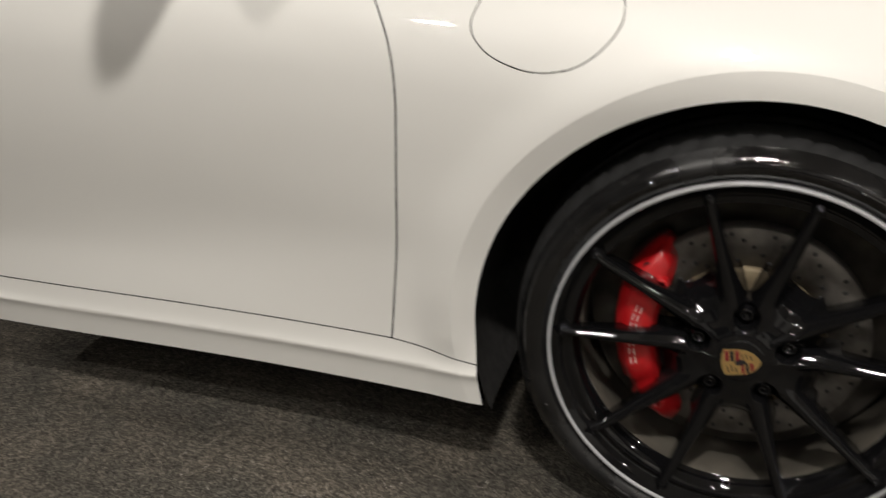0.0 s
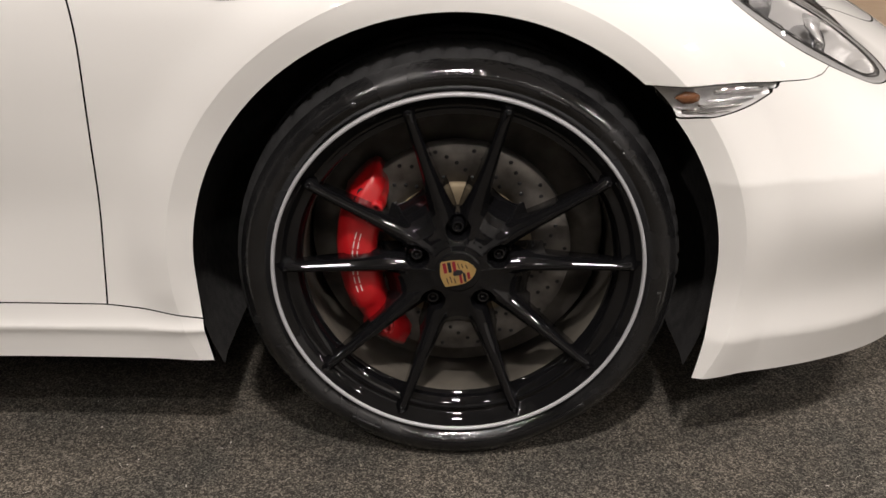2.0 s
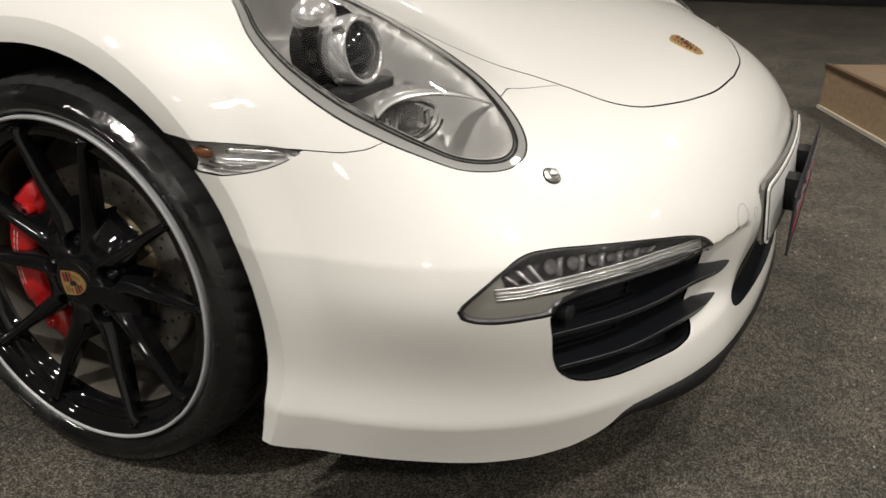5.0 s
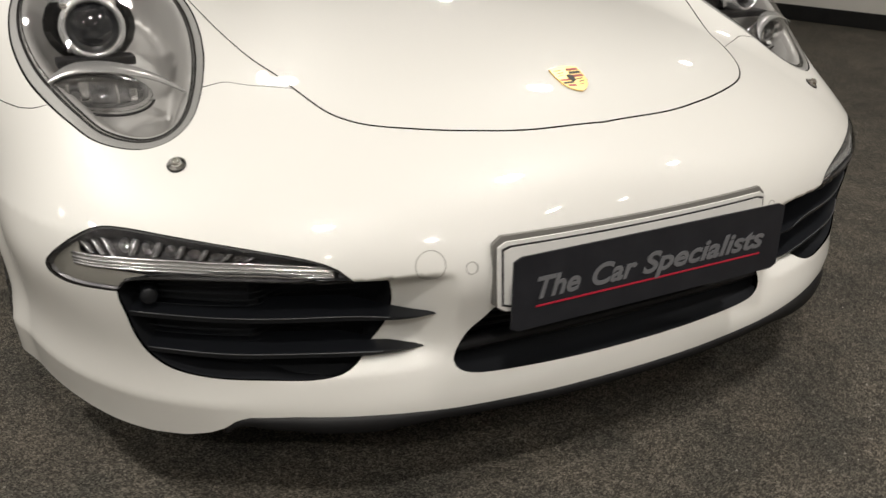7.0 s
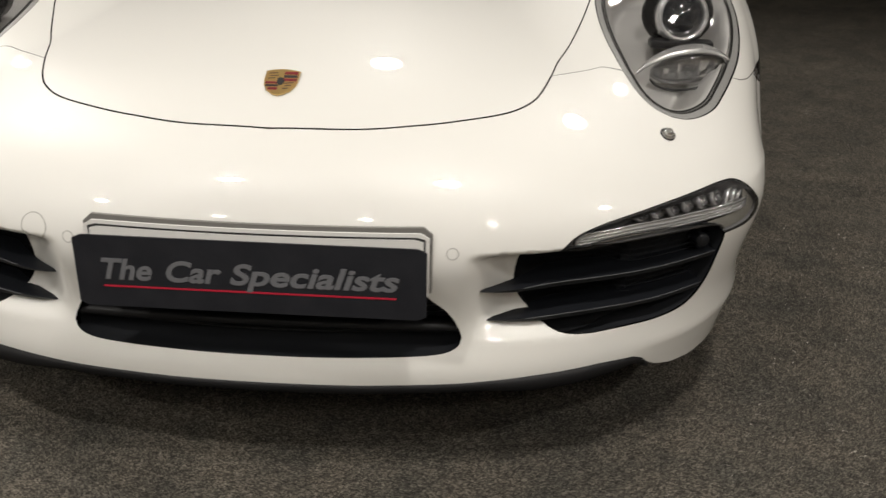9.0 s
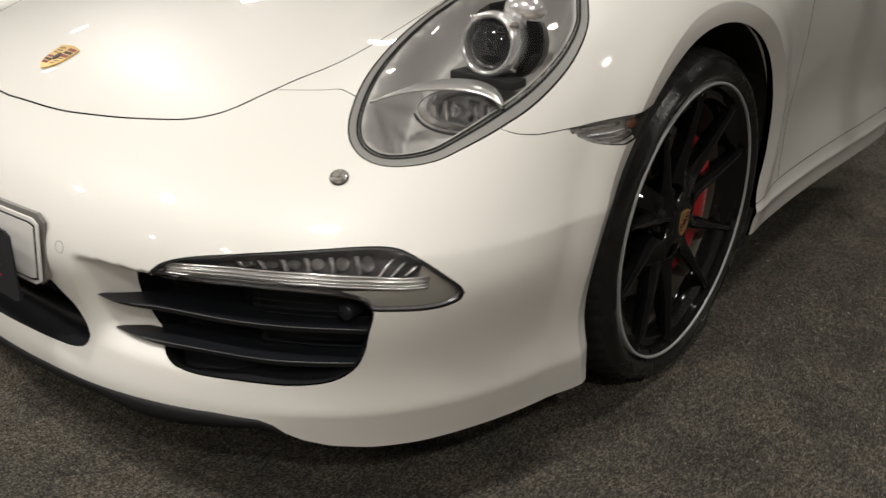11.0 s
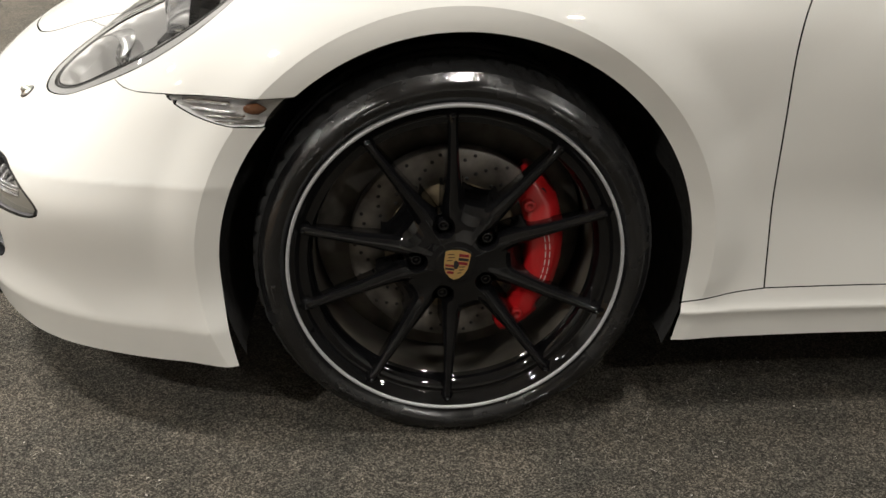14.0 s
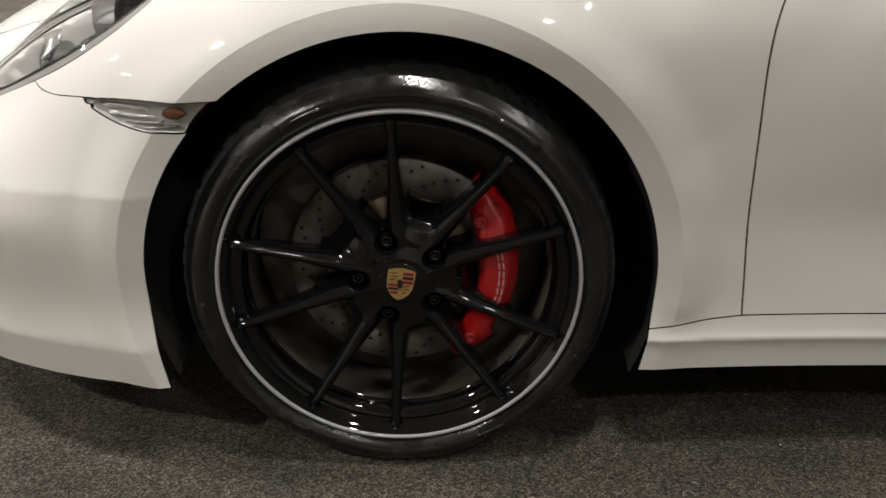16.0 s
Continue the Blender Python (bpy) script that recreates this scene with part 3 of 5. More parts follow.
def wheel(car, side, turn):
    """A ten-spoke wheel with its tyre; y points out of the car."""
    hub = np.array([0, side * 0.895, AXLE_Z])

    def put(V):
        W = np.array(V, float)
        low = np.clip((.055 - AXLE_Z - W[:, 2]) / .055, 0, 1)
        W[:, 1] += .011 * low ** 1.5 * (np.hypot(W[:, 0], W[:, 2]) > .284) * (W[:, 1] > -.045)
        W = W * [1, side, 1] + hub
        W[:, 2] = np.maximum(W[:, 2], 0.002)
        return W
    profile = [(.2455, -.016), (.2455, -.05), (.238, -.056)]
    V, F = lathe([(.2728, -.0035), (.2700, -.006), (.2665, -.010), (.262, -.013), (.2605, -.020), (.253, -.024), *profile], 120)
    rim = part("wheel", put(V), F, GLOSS, car, "gloss black ten-spoke alloy wheel with a silver rim edge")
    V, F = lathe([(.238, -.056), (.236, -.062), (.236, -.11), (.246, -.125), (.246, -.215), (.262, -.222)], 120)
    part("barrel", put(V), F, BARREL, rim, "dull brown-grey inner barrel")
    V, F = lathe([(.2728, -.004), (.2732, -.0012), (.2740, .0002), (.2776, .0004), (.2786, -.0008), (.2788, -.012)], 160)
    part("rim_edge", put(V), F, SILVER, rim, "machined silver rim edge")
    # the tyre, with slanted slots in its shoulder
    n = 360
    prof = [(.2785, -.014), (.2800, -.0105), (.2835, -.0060), (.2880, -.0010), (.2892, -.0002), (.2940, .0036), (.2990, .0050), (.3040, .0044), (.3085, .0022), (.3125, -.0010), (.3160, -.0045), (.3195, -.0082), (.3240, -.0125),
            (.3290, -.0190), (.3325, -.029), (.3350, -.042), (.3362, -.062), (.3366, -.080), (.3320, -.0815), (.3320, -.090), (.3368, -.0915), (.3370, -.125), (.3320, -.1265), (.3320, -.135),
            (.3370, -.1365), (.3360, -.180), (.3330, -.205), (.3230, -.222), (.3050, -.232), (.2800, -.225)]
    V, F = lathe(prof, n)
    V = V.reshape(n, len(prof), 3)
    for k in range(n):
        for i, (rr, y) in enumerate(prof):
            if -.078 < y < -.016 and i > 12 and (k + int(-y * 90)) % 6 == 0:
                V[k, i, [0, 2]] *= 1 - 0.0055 / rr
    m = 13
    flank = [(k * m + i, k * m + i + 1, (k + 1) % n * m + i + 1, (k + 1) % n * m + i) for k in range(n) for i in range(m - 1)]
    tyre = part("tyre", put(V[:, :m].reshape(-1, 3)), flank, RUBBER, rim, "worn low-profile black rubber tyre")
    m = len(prof) - 12
    tread = [(k * m + i, k * m + i + 1, (k + 1) % n * m + i + 1, (k + 1) % n * m + i) for k in range(n) for i in range(m - 1)]
    part("tread", put(V[:, 12:].reshape(-1, 3)), tread, TREAD, rim, "matt black slotted tread")
    # raised marks on the sidewall, which cannot be read
    for a0, a1, r0, r1 in ((60, 69, .296, .304), (36, 41, .297, .303), (41.6, 45, .297, .303), (203, 206.5, .296, .304), (-12, -4, .297, .304), (118, 132, .295, .305), (236, 246, .296, .303), (300, 312, .296, .304)):
        A = np.radians(np.linspace(a0, a1, 8))
        ring = [[(q * math.cos(a), y, q * math.sin(a)) for q, y in ((r0, .0037), (r1, .0038), (r1, .0055), (r0, .0060))] for a in A]
        V, F = loft(ring)
        part("sidewall_mark", put(V), F, RUBBER, rim)
    # the cast centre: hub, nut pockets, spoke roots and the hollow webs between the pairs
    radii, n = np.r_[np.linspace(.033, .080, 34), np.linspace(.0812, .134, 40)], 600
    R, A = np.meshgrid(radii, np.linspace(0, 2 * math.pi, n, endpoint=False))
    phi = (A - math.radians(90 + turn) + math.radians(36)) % math.radians(72) - math.radians(36)
    across = R * np.sin(np.abs(phi) - math.radians(15.6))
    rise = spoke_line(R) - 1.0 * np.minimum(np.abs(across), spoke_half(R)) ** 2 / spoke_half(R) - 9 * np.maximum(np.abs(across) - spoke_half(R), 0)
    dome = np.interp(R, [.033, .042, .052, .062, .074, .080, .083], [-.0185, -.0200, -.0255, -.0330, -.046, -.060, -.12])
    gap_half = np.maximum(R * math.sin(math.radians(20.4)), .004)
    bow = np.clip(R * np.sin(math.radians(36) - np.abs(phi)) / gap_half, 0, 1.2)
    web = np.interp(R - .018 * bow ** 2, [.015, .050, .068, .084, .095, .104, .112, .119, .126], [-.022, -.0250, -.0275, -.0330, -.0415, -.0520, -.0640, -.077, -.092])
    web = web - np.where(np.abs(phi) < math.radians(15.6), 9 * np.abs(across), 0)
    pocket = np.where(np.abs(phi) < math.radians(17), np.interp(R, [.033, .05, .079, .082, .0840, .0855], [-.026, -.0315, -.0335, -.037, -.050, -.12]), -.12)
    H = soft_max(soft_max(dome, pocket, .004), soft_max(rise, web, .008), .006)
    nut_a = 2 * math.pi * np.round((A - math.radians(90 + turn)) / math.radians(72)) / 5 + math.radians(90 + turn)
    hole = np.hypot(R * np.cos(A) - .0655 * np.cos(nut_a), R * np.sin(A) - .0655 * np.sin(nut_a))
    H = np.where(hole < .0190, H + (-.050 - H) * smooth((.0190 - hole) / .0045), H)
    H = np.maximum(H, -.076)
    V = np.stack([R * np.cos(A), H, R * np.sin(A)], -1)
    m = len(radii)
    F = [(k * m + i, k * m + i + 1, (k + 1) % n * m + i + 1, (k + 1) % n * m + i) for k in range(n) for i in range(m - 1)
         if max(H[k, i], H[k, i + 1], H[(k + 1) % n, i]) > -.0755]
    part("wheel_centre", put(V.reshape(-1, 3)), F, GLOSS, rim, "gloss black cast hub with hollow webs")
    # spokes in five pairs, each pair astride a wheel nut: a rounded ridge with deep flanks
    for k in range(5):
        for lean in (-15.6, 15.6):
            a = math.radians(90 + 72 * k + turn + lean)
            u, w = np.array([math.cos(a), 0, math.sin(a)]), np.array([-math.sin(a), 0, math.cos(a)])
            rings = []
            for q in np.linspace(.098, .2635, 22):
                half, deep = float(spoke_half(q)), float(np.interp(q, [.098, .12, .18, .23, .2635], [.030, .036, .034, .028, .016]))
                c = np.array([-1.06, -1.0, -.97, -.84, -.68, -.45, -.2, 0, .2, .45, .68, .84, .97, 1.0, 1.06]) * half
                d = -1.0 * c ** 2 / half
                d[[0, -1]], d[[1, -2]] = -deep, d[[2, -3]] - .0035
                rings.append([u * q + w * x + np.array([0, float(spoke_line(q)) + y, 0]) for x, y in zip(c, d)])
            V, F = loft(rings)
            part("spoke", put(V), F, GLOSS, rim)
            # a small stud added for the spoke tip's reflection in the rim
            V, F = lathe([(0, .0035), (.0028, .003), (.0034, 0), (.0034, -.01)], 10)
            part("tip_reflection", put(V + u * .2575 + [0, -.004, 0]), F, GLOSS, rim)
        a = math.radians(90 + 72 * k + turn)
        V, F = lathe([(0, -.006), (.0048, -.006), (.0055, .0), (.0082, .0012), (.0095, -.001), (.0112, -.004), (.0125, -.006), (.0130, -.014)], 18)
        part("wheel_nut", put(V + [.0655 * math.cos(a), -.0355, .0655 * math.sin(a)]), F, GLOSS, rim)
    V, F = lathe([(0, -.0160), (.016, -.0162), (.029, -.0168), (.0335, -.0176), (.0345, -.0195), (.0345, -.03)], 48)
    part("centre_cap", put(V), F, GLOSS, rim)
    crest(rim, put, 0.042, 0.055, (0, -.0157, 0), 100 if side < 0 else 8, side)
    # brake
    V, F = lathe([(.118, -.094), (.118, -.088), (.176, -.088), (.1775, -.090), (.1775, -.116), (.176, -.118), (.118, -.118)], 100)
    disc = part("brake_disc", put(V), F, DISC, car, "drilled grey steel brake disc")
    V, F = lathe([(.030, -.078), (.095, -.079), (.112, -.081), (.1175, -.085), (.119, -.10)], 60)
    part("disc_hat", put(V), F, HAT, disc, "tan-plated disc centre")
    for k in range(18):
        for j, q in enumerate((.126, .137, .148, .158, .168)):
            a = math.radians(20 * k + 5.5 * j)
            V, F = lathe([(0, .0003), (.0033, .0003), (.0036, -.001)], 8)
            part("drill_hole", put(V + [q * math.cos(a), -.088, q * math.sin(a)]), F, BLACK, disc)
    V, F = lathe([(0, -.16), (.20, -.16), (.235, -.15), (.24, -.17), (0, -.175)], 60)
    part("brake_shield", put(V), F, DARK_METAL, car, "dull dark brake back plate")
    rings = []
    for a, r0, r1, y in ((129.5, .174, .186, -.100), (131, .160, .1935, -.074), (135, .148, .1970, -.062), (141, .139, .1985, -.055), (149, .134, .2010, -.049), (150.5, .132, .1995, -.046), (161, .128, .1945, -.043), (172, .125, .1900, -.042),
                         (184, .124, .1875, -.042), (196, .125, .1870, -.042), (207, .128, .1885, -.043), (208.5, .129, .1850, -.047), (216, .133, .1860, -.049), (218, .134, .1945, -.050), (227, .138, .1960, -.055), (236, .143, .1945, -.062), (241.5, .152, .1915, -.074), (243.5, .166, .184, -.100)):
        a = math.radians(a)
        m = (r0 + r1) / 2
        prof = ((r0, -.125), (r0 + .001, y - .016), (r0 + .003, y - .011), (r0 + .011, y - .0035), (m - .012, y - .0008), (m + .006, y), (m + .014, y - .002), (r1 - .010, y - .011), (r1 - .004, y - .017), (r1 - .001, y - .025), (r1, -.125))
        rings.append([(q * math.cos(a), yy, q * math.sin(a)) for q, yy in prof])
    V, F = loft(rings)
    caliper = part("brake_caliper", put(V), F, RED, car, "glossy red brake caliper")
    for a, q in ((144, .152), (226, .160)):
        a = math.radians(a)
        V, F = lathe([(0, -.002), (.0045, -.002), (.0050, .0030), (.0090, .0030), (.0105, .0010), (.0105, -.02)], 20)
        part("caliper_bolt", put(V + [q * math.cos(a), -.0475, q * math.sin(a)]), F, RED, caliper)
    a = math.radians(143)
    V, F = lathe([(0, .0005), (.0062, .0005), (.0070, .0018), (.0082, .0010), (.0082, -.02)], 20)
    part("caliper_port", put(V + [.180 * math.cos(a), -.0600, .180 * math.sin(a)]), F, BLACK, caliper, "small black plug")
    for k in range(7):
        a = math.radians(163 + 5.4 * k)
        u, w = np.array([math.cos(a), 0, math.sin(a)]), np.array([-math.sin(a), 0, math.cos(a)])
        for q in (.1545, .1615):
            V, F = block((.0016, .0010, .0112))
            V = np.outer(V[:, 0], u) + np.outer(V[:, 2], w) + np.outer(V[:, 1], [0, 1, 0]) + u * q + [0, -.0425, 0]
            flat_part("caliper_mark", put(V), F, WHITE_PRINT, caliper, "plain white mark")


def crest(parent, put, wide, high, origin, turn, side, thick=0.0012):
    """A small gold shield with dark red and black fields, as plain shapes; it lies in the x-z plane before put()."""
    c, s = math.cos(math.radians(turn)), math.sin(math.radians(turn))

    def spread(points, lift):
        flip = -side
        P = np.array([(flip * x * wide / 2, y * high / 2) for x, y in points])
        P = np.stack([P[:, 0] * c - P[:, 1] * s, P[:, 0] * s + P[:, 1] * c], 1)
        n = len(P)
        V = np.array([(x, y, z) for y in (0, lift) for x, z in P]) + np.array(origin)
        F = [tuple(range(n)), tuple(range(n, 2 * n))] + [(i, (i + 1) % n, n + (i + 1) % n, n + i) for i in range(n)]
        return put(V), F
    shield = [(-1, .82), (-.6, .93), (0, 1), (.6, .93), (1, .82), (1.0, .2), (.93, -.25), (.7, -.62), (.35, -.88), (0, -1), (-.35, -.88), (-.7, -.62), (-.93, -.25), (-1.0, .2)]
    badge = flat_part("crest", *spread(shield, thick), GOLD, parent, "small gold shield badge with dark red fields")
    for x0, x1, y0, y1, m in ((.10, .88, .58, .76, CREST_RED), (.10, .90, .32, .50, BLACK), (.10, .90, .06, .24, CREST_RED), (-.88, -.10, -.16, -.02, CREST_RED), (-.82, -.10, -.38, -.24, BLACK), (-.64, -.10, -.62, -.46, CREST_RED)):
        flat_part("crest_field", *spread([(x0, y0), (x1, y0), (x1, y1), (x0, y1)], thick + .0005), m, badge)
    for x0, x1, y0, y1 in ((-.80, -.30, .60, .66), (-.72, -.22, .40, .46), (-.80, -.40, .20, .26), (.24, .74, -.14, -.08), (.30, .66, -.34, -.28), (.20, .50, -.56, -.50)):
        flat_part("crest_field", *spread([(x0, y0), (x1, y0 + .05), (x1, y1 + .05), (x0, y1)], thick + .0004), DARK_BROWN, badge)
    flat_part("crest_field", *spread([(-.22, .22), (-.10, .30), (.12, .24), (.22, .05), (.14, -.22), (-.06, -.28), (-.20, -.12)], thick + .001), BLACK, badge)


def in_headlamp(V):
    return -outside(V[:, :2], HEADLAMP)


def in_front_lamp(V):
    return -outside(V[:, 1:], FRONT_LAMP)


def ellipsoid(size, n=24, m=12):
    V = np.array([(math.sin(math.pi * j / m) * math.cos(2 * math.pi * i / n), math.cos(math.pi * j / m), math.sin(math.pi * j / m) * math.sin(2 * math.pi * i / n)) for i in range(n) for j in range(m + 1)])
    F = [(i * (m + 1) + j, i * (m + 1) + j + 1, (i + 1) % n * (m + 1) + j + 1, (i + 1) % n * (m + 1) + j) for i in range(n) for j in range(m)]
    return V * np.asarray(size), F


def headlamp(car, side):
    """A clear oval headlamp; built for the left side and mirrored for the right."""
    base = skin_where(lambda V: in_headlamp(V) - GAP, lambda V: V[:, 1] - .3)

    def put(V):
        return np.asarray(V) * [1, side, 1]

    def shell(test, depth, deep=False):
        V, T = skin_where(*test, base=base)
        d = in_headlamp(V)
        return put(V - (unit(facing(V).mean(0)) if deep else facing(V)) * depth(d)[:, None]), T
    V, T = shell([lambda V: in_headlamp(V) - .0190], lambda d: .006 + .094 * smooth((d - .0190) / .046), True)
    lamp = part("headlamp", V, T, LAMP_GREY, car, "clear oval headlamp with a grey inner bowl")
    V, T = shell([lambda V: in_headlamp(V) - .0022, lambda V: .0118 - in_headlamp(V)], lambda d: .0012 + .0035 * smooth(d / .02))
    part("bezel", V, T, BEZEL, lamp, "satin silver-grey bezel")
    for a, b, sunk in ((0, .0022, .0016), (.0118, .0152, .0050), (.0164, .0192, .0055)):
        V, T = shell([lambda V: in_headlamp(V) - a, lambda V: b - in_headlamp(V)], lambda d: sunk + 0 * d)
        part("seal", V, T, SEAL, lamp, "thin black rubber seal")
    V, T = shell([lambda V: in_headlamp(V) - .0150, lambda V: .0166 - in_headlamp(V)], lambda d: .0062 + 0 * d)
    part("seal_groove", V, T, BEZEL, lamp)
    V, T = skin_where(lambda V: in_headlamp(V) - .004, base=base)
    N = facing(V)
    V = V + N * (.001 + .010 * smooth((in_headlamp(V) - .004) / .10))[:, None]
    glass = part("cover_glass", put(V), T[:, ::side], LENS_GLASS, lamp, "clear cover glass")
    glass.visible_shadow = False
    # the projector in its black frame
    eye, ahead_axis = np.array([.442, .714, .722]), np.array([.97, .08, .20])
    V, F = lathe([(.0, -.05), (.066, -.05), (.072, -.022), (.070, -.016), (.060, -.006), (.050, -.014)], 20)
    spin = math.radians(9)
    V = np.stack([V[:, 0] * math.cos(spin) - V[:, 2] * math.sin(spin), V[:, 1], V[:, 0] * math.sin(spin) + V[:, 2] * math.cos(spin)], 1)
    flat_part("projector_frame", put(aimed(V * [1.0, 1, .88], eye + [-.02, 0, .002], ahead_axis)), F, GLOSS, lamp, "gloss black projector frame", bevel=.002)
    V, F = lathe([(.0385, -.004), (.0400, .006), (.0430, .0095), (.0470, .0085), (.0500, .003), (.0515, -.006), (.0510, -.016), (.048, -.045)], 48)
    part("projector_ring", put(aimed(V, eye, ahead_axis)), F, BRIGHT, lamp, "bright chrome ring")
    V, F = lathe([(0, .0175), (.010, .0168), (.020, .0138), (.029, .0080), (.0385, -.002)], 40)
    part("projector_lens", put(aimed(V, eye, ahead_axis)), F, DARK_GLASS, lamp, "dark projector lens")
    for dy, dz in ((-.042, .040), (.044, .038), (.042, -.040), (-.042, -.040)):
        V, F = lathe([(0, .010), (.0045, .009), (.0060, .003), (.0060, -.006)], 12)
        part("frame_screw", put(aimed(V, eye + [-.010, dy * .86, dz * .86], ahead_axis)), F, CHROME, lamp)
    V, F = ellipsoid((.036, .026, .027))
    part("upper_reflector", put(aimed(V, (.385, .738, .768), (.9, .2, .3))), F, BRIGHT, lamp, "chrome upper reflector")
    V, F = block((.040, .120, .014))
    flat_part("shelf", put(V + [.446, .716, .670]), F, BLACK, lamp, bevel=.004)
    # the lower lamp under its silver brow
    low = np.array([.524, .722, .637])
    V, F = ellipsoid((.074, .020, .033))
    V[:, 1] = np.where(V[:, 1] > 0, V[:, 1], V[:, 1] * .3)
    V = np.stack([V[:, 1], V[:, 0], V[:, 2]], 1)
    V[:, 0] += V[:, 1] * -.12
    V[:, 2] += V[:, 1] * .13
    part("lower_reflector", put(V * [.6, .96, .92] + low + [-.012, 0, 0]), F, DARK_CHROME, lamp, "dark chrome lower reflector")
    cover = flat_part("lower_glass", put(V + low), [f for f in F], LENS_GLASS, lamp, "clear lower lamp glass")
    cover.data.shade_smooth()
    cover.visible_shadow = False
    for dy, wide, tall in ((-.044, .012, .020), (-.020, .005, .030), (.026, .016, .032), (.050, .008, .020)):
        V, F = block((.006, wide, tall))
        flat_part("reflector_rib", put(V + low + [.002 - .12 * dy, dy, .13 * dy - .001]), F, CHROME, lamp, bevel=.002)
    V, F = lathe([(0, .004), (.006, .004), (.0075, .008), (.0095, .008), (.011, .003), (.011, -.006)], 16)
    part("lamp_bulb", put(aimed(V, low + [.002, 0, -.001], (1, 0, 0))), F, DARK_CHROME, lamp)
    line = open_curve([(.594, .612, .642), (.566, .648, .657), (.540, .695, .667), (.522, .740, .669), (.511, .772, .664), (.508, .798, .654)], 8)
    t = np.linspace(0, 1, len(line))
    width = .0008 + .030 * np.sin(math.pi * np.clip(t, 0, 1)) ** .7
    back = np.array([-.90, 0.03, .34])
    rings = [[p, p + back * q, p + back * q + [0, 0, -.0025], p + [.001, 0, -.003]] for p, q in zip(line, width)]
    V, F = loft(rings)
    part("brow", put(V + [.010, 0, .003]), F, SILVER_PAINT, lamp, "bright silver pointed brow")
    line = low + np.array([[.020 * math.cos(a) * 0 + .006, .074 * math.cos(a), .036 * math.sin(a)] for a in np.linspace(1.05 * math.pi, 1.85 * math.pi, 28)])
    line[:, 0] -= (line[:, 1] - low[1]) * .12
    line[:, 2] += (line[:, 1] - low[1]) * .13
    V, F = tube(line, .0022, 6)
    part("lower_lip", put(V + [.004, 0, 0]), F, BLACK, lamp)


